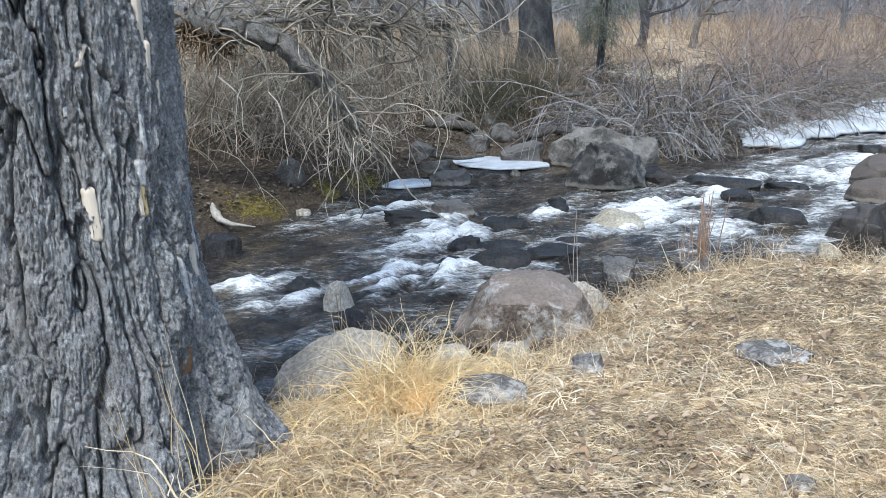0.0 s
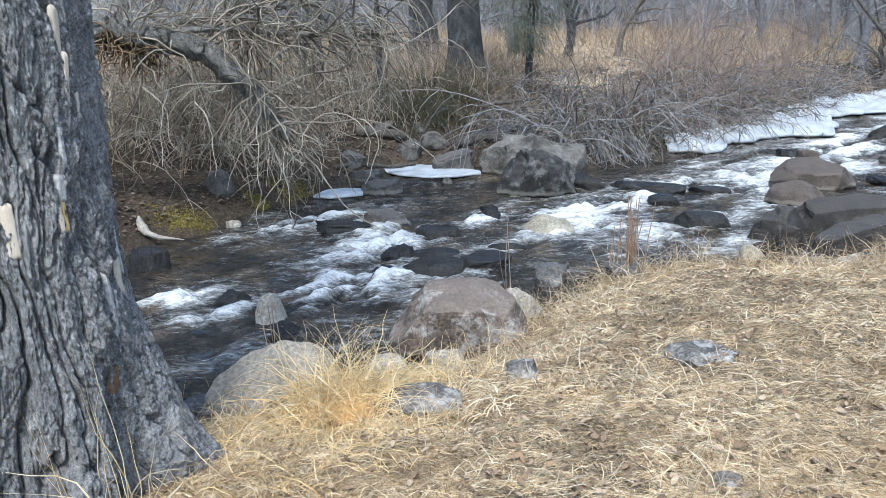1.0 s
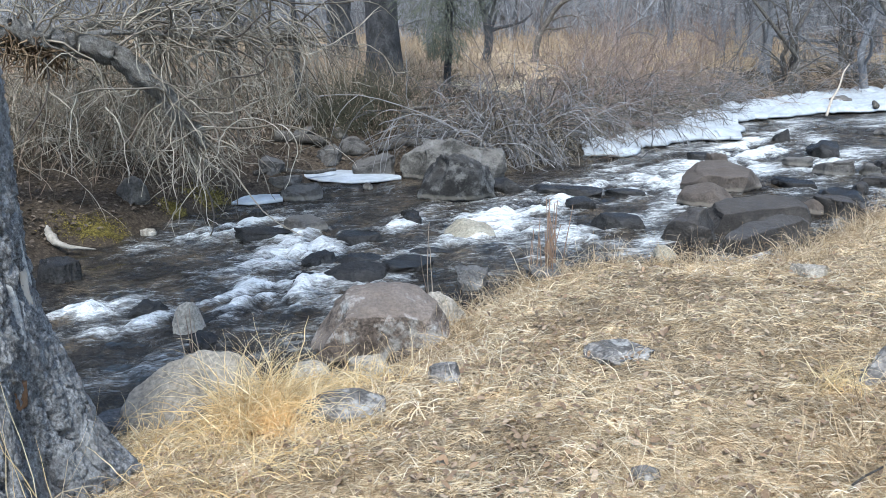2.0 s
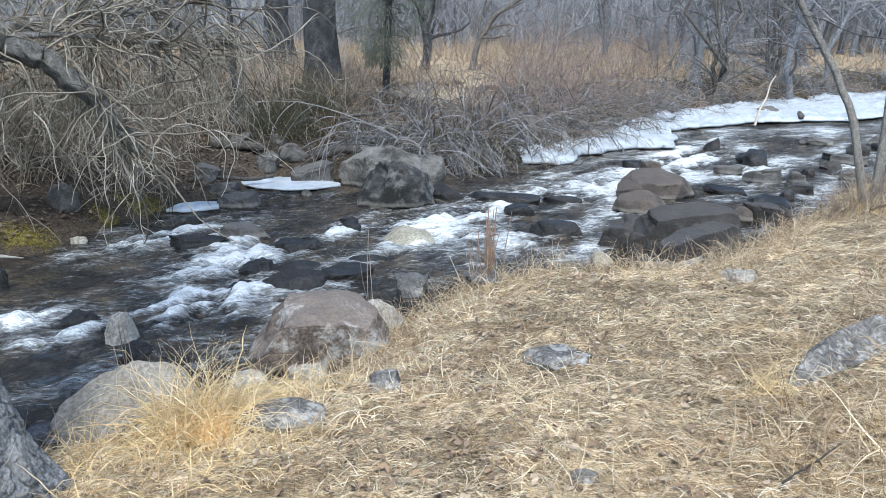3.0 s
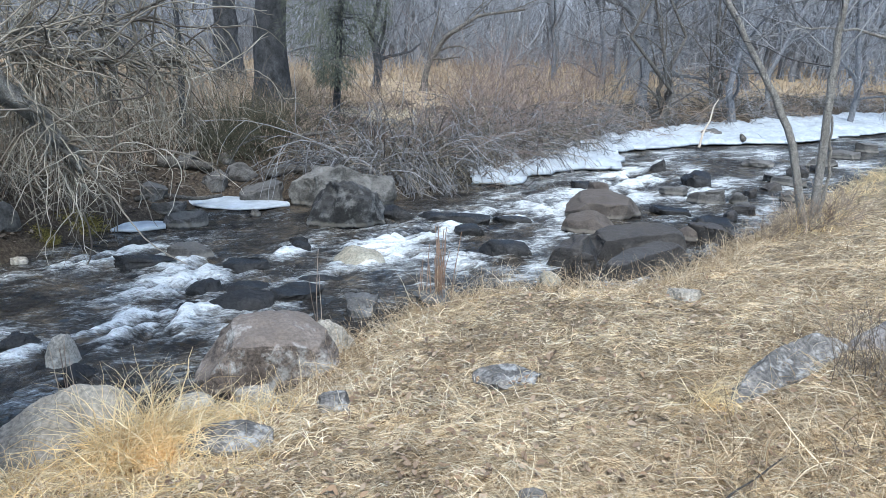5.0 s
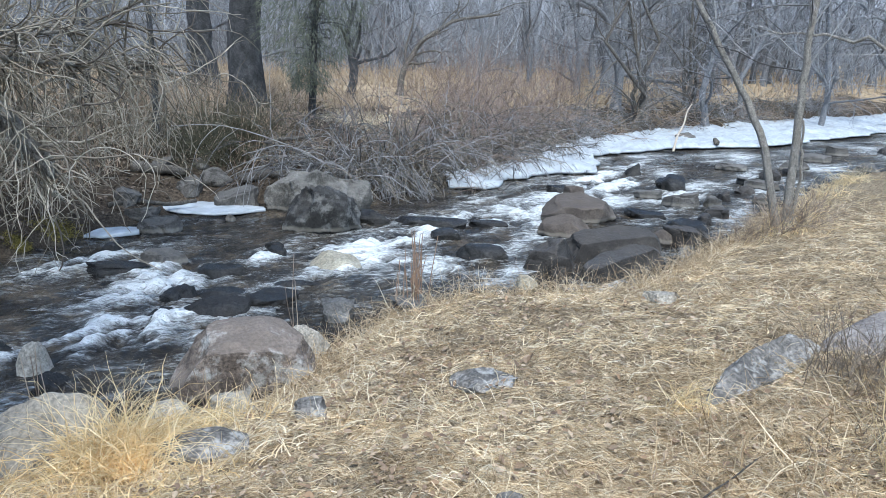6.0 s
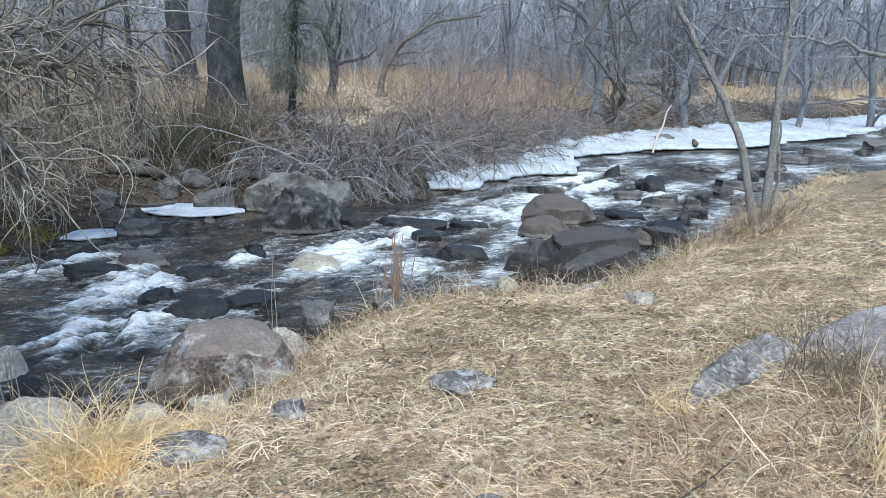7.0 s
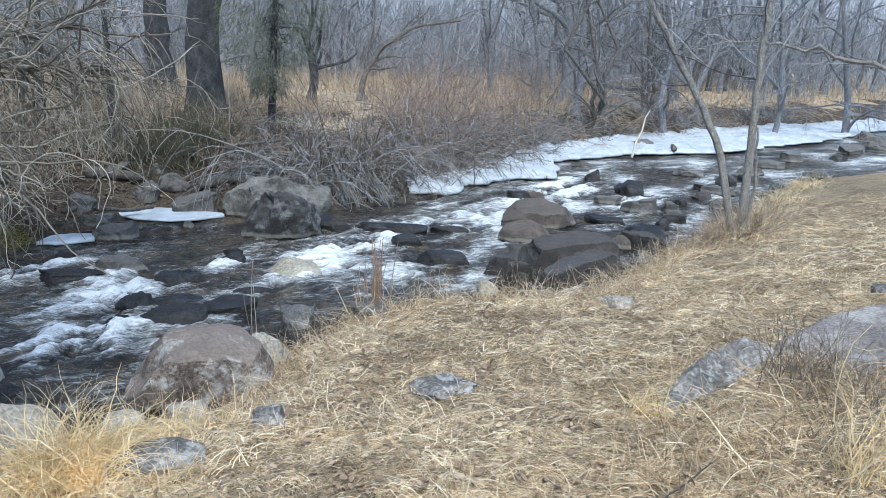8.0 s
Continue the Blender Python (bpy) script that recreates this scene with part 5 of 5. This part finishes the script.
# ---- near bank: saplings, grass, leaves ----
sap = thing("twin_sapling", "pale grey twin-stemmed bare sapling leaning over the bank", "tree", None, (6.76, 7.61, z_at(6.76, 7.61) - 0.05))
S0 = np.array([6.76, 7.61, z_at(6.76, 7.61) - 0.05])
stems = []
for pts, thick in (([(6.74, 7.62, 0.2), (6.53, 7.8, 1.33), (6.22, 8.06, 2.07), (5.84, 8.33, 2.87), (5.3, 8.7, 4.2)], 0.05), ([(6.8, 7.58, 0.2), (6.82, 7.58, 1.47), (6.83, 7.57, 2.4), (6.86, 7.55, 2.88), (6.95, 7.5, 4.4)], 0.052),
                   ([(6.86, 7.6, 0.2), (6.95, 7.58, 0.9), (6.9, 7.6, 1.5)], 0.025)):
    q = np.array(pts)
    u = np.linspace(0, 1, 20)
    line = np.stack([np.interp(u, np.linspace(0, 1, len(q)), q[:, i]) for i in range(3)], 1)[None] - S0
    line[:, 1:-1] += rng.normal(0, 0.008, (1, 18, 3))
    part("stem", mesh_np("stem", *tubes(line, taper(1, 20, thick, thick * 0.45), 10), SAPBARK), sap)
    stems.append(line)
st, wy_, _, _ = forks(np.concatenate(stems[:2]), 34, 0.4, 1, 0.7)
sb = canes(st, wy_, rng.uniform(0.4, 1.3, 34), 8, 0.05, 0.15)
st, wy_, _, _ = forks(sb, 130, 0.2, 1, 0.6)
sc_ = canes(st, wy_, rng.uniform(0.15, 0.5, 130), 5, 0.1, 0.18)
part("crown", mesh_np("crown", *joined(tubes(sb, taper(34, 8, 0.009, 0.003), 4), tubes(sc_, taper(130, 5, 0.005, 0.002))), GREYTWIG), sap, kind="stuff")

big = thing("bare_tree", "bare tree on the near bank with a long pale side limb", "tree", None, (10.4, 6.4, z_at(10.4, 6.4) - 0.05))
S1 = np.array([10.4, 6.4, z_at(10.4, 6.4) - 0.05])
part("trunk", mesh_np("trunk", *tubes(canes(np.zeros((1, 3)), np.array([[0.02, 0, 1]]), 8, 14, 0, 0.04), taper(1, 14, 0.2, 0.07), 12), SAPBARK), big)
q = np.array([(10.4, 6.4, 1.9), (9.4, 7.0, 1.98), (8.69, 7.55, 2.16), (8.31, 7.96, 2.33), (7.8, 8.46, 2.47), (7.4, 8.9, 2.5)])
limb = np.stack([np.interp(np.linspace(0, 1, 18), np.linspace(0, 1, 6), q[:, i]) for i in range(3)], 1)[None] - S1
limb[:, 1:] += rng.normal(0, 0.03, (1, 17, 3))
part("limb", mesh_np("limb", *tubes(limb, taper(1, 18, 0.042, 0.009), 8), SAPBARK), big)
st, wy_, _, _ = forks(limb, 26, 0.2, 1, 0.7)
part("crown", mesh_np("crown", *tubes(canes(st, wy_, rng.uniform(0.3, 1.0, 26), 7, 0.0, 0.16), taper(26, 7, 0.008, 0.003)), GREYTWIG), big, kind="stuff")


for x, y, w, d, h, seed in ((7.9, 10.4, 0.34, 0.24, 0.16, 201), (8.5, 10.9, 0.28, 0.22, 0.14, 202), (9.3, 11.4, 0.36, 0.26, 0.12, 203), (9.9, 12.2, 0.5, 0.3, 0.13, 204), (10.8, 12.6, 0.55, 0.36, 0.2, 205), (7.4, 9.6, 0.4, 0.26, 0.13, 206),
                         (12.2, 13.6, 0.7, 0.4, 0.2, 207), (11.6, 13.0, 0.4, 0.28, 0.14, 208), (16.5, 15.4, 0.8, 0.4, 0.16, 209), (18.2, 16.6, 0.9, 0.5, 0.24, 210), (6.9, 9.2, 0.3, 0.22, 0.16, 211)):
    rock(x, y, 0.0, w, d, h, 40 * (seed % 7), "rough" if seed % 2 else "flat", "brownd" if seed % 3 else "grey", seed, "small dark stone in the shallows near the saplings")
for x, y in ((8.3, 10.6), (9.1, 11.2), (10.0, 11.9), (11.0, 12.4)):
    shrub("brush_clump", "low tangle of drift twigs stranded in the shallows", x, y, 60, 0.9, 0.6, DRIFTTWIG, 0.6, (0, 0), 0.008, 0.4, 3, 0.18, "drift in the shallows", wide=(0.45, 0.25), category="driftwood")
for x, y in ((6.6, 7.45), (6.95, 7.5), (7.3, 7.85), (6.35, 7.6)):
    shrub("weed_clump", "brown dead weeds round the sapling's foot", x, y, 60, 0.45, 0.5, WEED, 0.3, (0, 0), 0.005, 1.0, 3, 0.14, "weeds round the saplings", wide=(0.16, 0.12), category="weeds")


def tuft(name, label, x, y, count, length, spread, width, mat, droop=1.0, wide=0.08, group="grass tufts on the near bank", lean=(0, 0), curl=0.2):
    z = z_at(x, y)
    bx, by = rng.normal(0, wide, count), rng.normal(0, wide, count)
    base = np.column_stack([bx, by, height(bx + x, by + y) - z - 0.01])
    way = np.column_stack([rng.normal(lean[0], spread, count), rng.normal(lean[1], spread, count), np.ones(count)])
    p = canes(base, way, length * rng.uniform(0.4, 1.15, count), 8, droop * rng.uniform(0.2, 1.6, count), curl)
    return thing(name, label, "grass", mesh_np(name, *blades(p, width * rng.uniform(0.6, 1.3, count)), mat), (x, y, z), group, "stuff")


tuft("grass_tuft", "thick golden dry grass tuft beside the pale boulder", -0.2, 3.78, 1700, 0.5, 0.3, 0.0065, GOLD, 1.3, 0.11, curl=0.24)
tuft("grass_tuft", "golden dry grass in front of the boulder", -0.5, 3.58, 180, 0.22, 0.55, 0.006, GOLD, 1.4, 0.12)
tuft("grass_tuft", "golden curling grass between the boulders", 0.08, 4.15, 340, 0.32, 0.5, 0.007, GOLD, 1.5, 0.13)
tuft("grass_tuft", "tall curling straw stalks at the cottonwood's foot", -0.9, 2.44, 12, 0.75, 0.1, 0.0045, GOLD, 0.4, 0.1, curl=0.12)
tuft("grass_tuft", "tall curling straw stalks at the cottonwood's foot", -0.86, 2.44, 170, 0.46, 0.26, 0.008, PALEGRASS, 1.8, 0.08, curl=0.3)
tuft("grass_tuft", "short tan grass at the cottonwood's foot", -0.75, 2.55, 160, 0.2, 0.6, 0.004, GRASS, 1.2, 0.14)
tuft("grass_tuft", "short tan grass at the cottonwood's foot", -0.5, 2.95, 160, 0.2, 0.6, 0.004, GRASS, 1.2, 0.14)
for x, y in ((-0.72, 3.3), (-0.45, 3.15), (-0.2, 3.35), (0.12, 3.4), (-0.32, 2.85), (-0.62, 2.7), (-0.02, 3.0), (-0.75, 3.6)):
    tuft("grass_tuft", "low curling cream grass tuft near the pale boulder", x, y, 190, 0.24, 0.55, 0.006, GOLD, 1.9, 0.11)
for x, y in ((0.38, 3.6), (0.52, 3.85), (0.56, 4.25), (0.9, 3.75), (0.88, 4.35), (1.15, 4.7), (1.3, 3.75), (1.4, 5.4), (1.75, 5.9)):
    tuft("grass_tuft", "low curling straw tuft between half-buried stones", x, y, 190, 0.24, 0.55, 0.006, PALEGRASS, 1.9, 0.12)
tuft("grass_tuft", "tan grass tuft beside the granite boulder", 0.72, 4.75, 200, 0.32, 0.5, 0.005, GRASS, 1.1, 0.12)
tuft("grass_tuft", "tan grass tuft beside the granite boulder", 0.95, 5.3, 220, 0.3, 0.5, 0.005, GRASS, 1.1, 0.14)
tuft("grass_tuft", "tan grass tuft on the bank edge", 1.15, 5.8, 220, 0.32, 0.5, 0.005, GRASS, 1.1, 0.15)
tuft("grass_tuft", "golden grass below the granite boulder", 0.36, 4.22, 300, 0.3, 0.5, 0.006, GOLD, 1.4, 0.11)
for x, y in ((1.5, 6.1), (1.8, 6.3), (2.15, 6.4), (2.5, 6.48), (2.9, 6.48), (3.3, 6.45), (3.7, 6.4), (4.1, 6.4), (4.5, 6.65), (4.9, 6.9), (5.3, 7.15), (5.7, 7.4), (6.1, 7.7)):
    tuft("grass_tuft", "pale dry grass fringe along the bank edge", x, y, 330, 0.36, 0.5, 0.006, GRASS, 1.1, 0.2)
for x, y in ((6.55, 7.5), (6.95, 7.75), (7.4, 8.2), (8.2, 8.9), (9.2, 9.6), (10.5, 10.5)):
    tuft("grass_tuft", "golden grass round the saplings", x, y, 170, 0.42, 0.4, 0.007, GOLD, 0.9, 0.2)
tuft("grass_tuft", "yellow dry grass beside the granite slab", 2.28, 3.05, 110, 0.3, 0.35, 0.005, GOLD, 0.9, 0.07)
tuft("grass_tuft", "tall golden grass stalks in front of the slab", 2.62, 2.15, 60, 0.62, 0.16, 0.006, GOLD, 0.45, 0.06)
tuft("grass_tuft", "long sprawling dry grass below the slab", 2.3, 2.2, 260, 0.5, 0.9, 0.005, GRASS, 1.3, 0.25)
for x, y in ((2.45, 2.55), (2.75, 2.6), (3.05, 2.75), (3.35, 2.6), (2.2, 2.65), (1.95, 2.35), (3.5, 2.95), (2.95, 3.45), (3.5, 3.75)):
    tuft("grass_tuft", "coarse sprawling dry grass round the granite slabs", x, y, 170, 0.34, 0.8, 0.005, GRASS, 1.3, 0.13)
for x, y in ((3.25, 2.62), (2.7, 2.4), (3.45, 2.75)):
    shrub("forb", "grey twiggy dead forb beside the granite slab", x, y, 34, 0.55, 0.22, DRIFTTWIG, 0.1, (0, 0), 0.0025, 0.9, 4, 0.16, wide=(0.14, 0.1), category="weeds")
stem_clump = thing("stem_clump", "clump of upright reddish brown dead stems on the bank", "weeds", None, (2.02, 6.4, z_at(2.02, 6.4) - 0.02))
n = 24
sb = canes(np.column_stack([rng.normal(0, 0.05, n), rng.normal(0, 0.05, n), np.zeros(n)]), np.column_stack([rng.normal(0, 0.07, n), rng.normal(0, 0.07, n), np.ones(n)]), rng.uniform(0.3, 0.72, n), 5, 0.02, 0.03)
for k_ in range(n):
    part("stem", mesh_np("stem", *tubes(sb[k_:k_ + 1], taper(1, 5, 0.005, 0.003), 5), REDSTEM), stem_clump)
for x, y, h in ((0.98, 5.9, 0.85), (-0.62, 4.75, 0.75), (-0.55, 4.8, 0.6), (0.25, 4.6, 0.35)):
    st = canes(np.zeros((3, 3)), np.column_stack([rng.normal(0, 0.06, 3), rng.normal(0, 0.06, 3), np.ones(3)]), h * rng.uniform(0.6, 1, 3), 9, 0.0, 0.04)
    thing("weed_stalk", "thin upright dry weed stalk at the water edge", "weeds", mesh_np("weed_stalk", *tubes(st, taper(3, 9, 0.004, 0.002), 4), WEED), (x, y, max(z_at(x, y), -0.1)), "weed stalks at the water edge")
shrub("forb", "grey twiggy dead forb growing over the granite slab", 3.3, 3.05, 70, 0.45, 0.4, DRIFTTWIG, 0.1, (0, 0), 0.0028, 1.0, 4, 0.12, wide=(0.15, 0.12), category="weeds")

# matted dry grass and dead leaves over the bank
n, per = 33000, 10
az_, dist = rng.uniform(-0.62, 1.02, n), 1.75 * (13 / 1.75) ** rng.random(n)
x, y = dist * np.sin(az_), dist * np.cos(az_)
dn, _ = banks(x, y)
thin = fbm(xyz(x, y) * 1.6, 3, 95)
ok = (dn > 0.03) & (rng.random(n) < 1 - 0.6 * bare_soil(x, y)) & (np.hypot(x - AXIS[0], y - AXIS[1]) > 0.6)
x, y, thin = x[ok], y[ok], thin[ok]
comb = rng.uniform(0, 2 * np.pi, len(x))
rise = rng.uniform(0.1, 1.3, len(x))
x, y, thin, comb, rise = (np.repeat(q_, per) for q_ in (x, y, thin, comb, rise))
dist = np.hypot(x, y)
x, y = x + rng.normal(0, 0.008 + 0.006 * dist), y + rng.normal(0, 0.008 + 0.006 * dist)
m_ = len(x)
way = np.column_stack([np.cos(comb) + rng.normal(0, 0.8, m_), np.sin(comb) + rng.normal(0, 0.8, m_), rise * rng.uniform(0.3, 1.8, m_)])
L = rng.uniform(0.03, 0.14, m_) * np.clip(1 + 0.6 * thin, 0.55, 1.5) * (0.9 + 0.025 * dist)
bp = canes(xyz(x, y, height(x, y)), way, L, 3, rng.uniform(0.3, 1.3, m_), 0.2)
low = height(bp[:, :, 0].ravel(), bp[:, :, 1].ravel()).reshape(bp.shape[:2]) + 0.004
bp[:, 1:, 2] = np.maximum(bp[:, 1:, 2], low[:, 1:])
thing("bank_grass", "matted dry straw-coloured grass on the near bank", "grass", mesh_np("bank_grass", *blades(bp, 0.0017 + 0.0005 * dist), GRASS), kind="stuff")


n, per = 5200, 22
az_, dist = rng.uniform(-0.55, 1.0, n), 1.9 * (11 / 1.9) ** rng.random(n)
x, y = dist * np.sin(az_), dist * np.cos(az_)
dn, _ = banks(x, y)
ok = (dn > 0.1) & (rng.random(n) < 0.85 - 0.8 * bare_soil(x, y)) & (np.hypot(x - AXIS[0], y - AXIS[1]) > 0.75)
x, y, size_ = np.repeat(x[ok], per), np.repeat(y[ok], per), np.repeat(rng.uniform(0.5, 1.2, ok.sum()), per)
x, y, m_ = x + rng.normal(0, 0.04, len(x)), y + rng.normal(0, 0.04, len(x)), len(x)
way = np.column_stack([rng.normal(0, 0.8, m_), rng.normal(0, 0.8, m_), np.ones(m_)])
sp = canes(xyz(x, y, height(x, y) - 0.005), way, 0.19 * size_ * rng.uniform(0.5, 1.2, m_), 4, rng.uniform(0.8, 2.4, m_), 0.2)
low = height(sp[:, :, 0].ravel(), sp[:, :, 1].ravel()).reshape(sp.shape[:2]) + 0.004
sp[:, 1:, 2] = np.maximum(sp[:, 1:, 2], low[:, 1:])
thing("bank_tufts", "scattered curling straw tufts on the near bank", "grass", mesh_np("bank_tufts", *blades(sp, (0.003 + 0.0005 * np.hypot(x, y)) * size_), PALEGRASS), kind="stuff")


def leaves(x, y, size, lift=0.012):
    """Small curled dead leaves lying on the ground: six-sided, creased along the middle."""
    n = len(x)
    t, tip = rng.uniform(0, 2 * np.pi, n), rng.normal(0, 0.35, (n, 2))
    s = size * rng.uniform(0.5, 1.2, n)
    shape = np.array([(-1, 0, 0.2), (-0.3, -0.55, 0.4), (0.5, -0.42, 0.5), (1.1, 0.1, 0.3), (0.45, 0.5, 0.3), (-0.35, 0.6, 0.45)])
    v = shape[None] * s[:, None, None] / 2
    z = v[:, :, 2] + v[:, :, 0] * tip[:, :1] + v[:, :, 1] * tip[:, 1:]
    px = v[:, :, 0] * np.cos(t)[:, None] - v[:, :, 1] * np.sin(t)[:, None] + x[:, None]
    py = v[:, :, 0] * np.sin(t)[:, None] + v[:, :, 1] * np.cos(t)[:, None] + y[:, None]
    b = np.arange(n)[:, None] * 6
    faces = np.concatenate([b + (0, 1, 2, 3), b + (0, 3, 4, 5)])
    return np.stack([px, py, z + (height(x, y) + lift + 0.2 * s)[:, None]], -1).reshape(-1, 3), faces


x, y = rng.uniform(-1.8, 5, 16000), rng.uniform(1.7, 6.8, 16000)
dn, _ = banks(x, y)
ok = (dn > 0.1) & (rng.random(16000) < 0.1 + 0.8 * bare_soil(x, y) + 0.35 * np.exp(-(((x - 1.1) / 0.8) ** 2 + ((y - 4.3) / 0.7) ** 2)))
thing("fallen_leaves", "curled brown dead leaves scattered in the grass", "leaves", mesh_np("fallen_leaves", *leaves(x[ok], y[ok], 0.035, 0.014), LEAF), kind="stuff")
x, y = rng.uniform(-1.1, 3.2, 700), rng.uniform(1.9, 3.3, 700)
thing("fallen_leaves", "pale brown curled cottonwood leaves in the grass", "leaves", mesh_np("fallen_leaves", *leaves(x, y, 0.036, 0.01), LEAF), kind="stuff")
x, y = rng.uniform(-6, 8, 26000), rng.uniform(7, 18, 26000)
_, df = banks(x, y)
ok = (df > 0.15) & (df < 4)
thing("leaf_litter", "brown and grey leaf litter on the far bank", "leaves", mesh_np("leaf_litter", *leaves(x[ok], y[ok], 0.06), OLDLEAF), kind="stuff")

# moss, logs and dead branches on the far bank
for x, y, r_ in ((-2.0, 8.9, 0.3), (-0.95, 10.35, 0.28), (-1.25, 9.75, 0.16)):
    n = 2600
    bx, by = x + rng.normal(0, r_ * 0.6, n), y + rng.normal(0, r_ * 0.35, n)
    p = canes(xyz(bx, by, height(bx, by)), np.column_stack([rng.normal(0, 0.6, n), rng.normal(0, 0.6, n), np.ones(n)]), rng.uniform(0.012, 0.03, n), 3, 0.8, 0.3)
    thing("moss_patch", "yellow-green moss cushion on the muddy bank", "moss", mesh_np("moss_patch", *tubes(p, taper(n, 3, 0.006, 0.002)), MOSS), kind="stuff")


def log(label, x0, y0, x1, y1, thick, lift=0.0, name="log", mat=DRIFT, rise=0.0):
    u = np.linspace(0, 1, 14)
    p = np.stack([x0 + (x1 - x0) * u, y0 + (y1 - y0) * u, 0 * u], 1)
    p[:, 2] = np.maximum(height(p[:, 0], p[:, 1]), 0).max() * 0.5 + np.maximum(height(p[:, 0], p[:, 1]), 0) * 0.5 + thick * 0.6 + lift + rise * u
    p[1:-1] += rng.normal(0, thick * 0.07, (12, 3))
    o = p[0].copy()
    rad = thick * (1 - 0.35 * u) * (1 + 0.1 * rng.normal(size=14))
    rad[[0, -1]] *= 0.03
    p[0], p[-1] = p[1] + 0.02 * (p[0] - p[1]), p[-2] + 0.02 * (p[-1] - p[-2])
    return thing(name, label, "log", mesh_np(name, *tubes((p - o)[None], rad[None], 9), mat), tuple(o))


log("weathered grey driftwood log on the far bank rocks", -0.3, 13.0, 0.6, 12.9, 0.09)
log("weathered driftwood log beside the grey boulders", 1.2, 12.6, 2.2, 12.75, 0.08)
log("thin drift branch along the muddy bank", -0.6, 11.2, 0.7, 11.9, 0.035)
log("bleached fallen branch in the brush", 1.6, 13.1, 3.2, 13.9, 0.03, 0.3)
log("dark log frozen into the ice shelf", 12.9, 17.0, 13.5, 17.9, 0.07, 0.12)
bent = np.array([(11.35, 16.5, 0.05), (11.5, 16.6, 0.4), (11.75, 16.75, 0.62), (11.85, 16.8, 0.95), (12.0, 16.85, 1.1)])
bent = np.stack([np.interp(np.linspace(0, 1, 12), np.linspace(0, 1, 5), bent[:, i]) for i in range(3)], 1)
thing("dead_branch", "bleached bent dead branch standing out of the ice", "branch", mesh_np("dead_branch", *tubes((bent - bent[0])[None], taper(1, 12, 0.03, 0.012), 7), WOOD), tuple(bent[0]))
for x0, y0, x1, y1, th_, lift in ((1.75, 2.2, 2.25, 2.45, 0.004, 0.05),):
    log("thin grey dead twig lying in the dry grass", x0, y0, x1, y1, th_, lift, "stick", DRIFT)
log("dark dead stick lying across the granite boulder", 0.42, 5.6, 0.85, 5.3, 0.008, 0.27, "stick", DRIFT)
log("dark dead stick lying across the granite boulder", 0.62, 5.75, 0.78, 5.35, 0.006, 0.27, "stick", DRIFT)
root_line = np.array([(-2.36, 8.5, 0.26), (-2.33, 8.42, 0.2), (-2.25, 8.32, 0.13), (-2.13, 8.28, 0.09), (-2.02, 8.3, 0.07), (-1.9, 8.34, 0.04)])
u = np.linspace(0, 1, 22)
root_line = np.stack([np.interp(u, np.linspace(0, 1, 6), root_line[:, i]) for i in range(3)], 1)
girth = np.interp(u, [0, 0.1, 0.3, 0.5, 0.8, 1], [0.01, 0.03, 0.045, 0.028, 0.014, 0.004]) * (1 + 0.1 * rng.normal(size=22))
thing("driftwood_root", "bleached pale driftwood root on the muddy bank", "driftwood", mesh_np("driftwood_root", *tubes((root_line - root_line[0])[None], girth[None], 12), BLEACHED), tuple(root_line[0]))
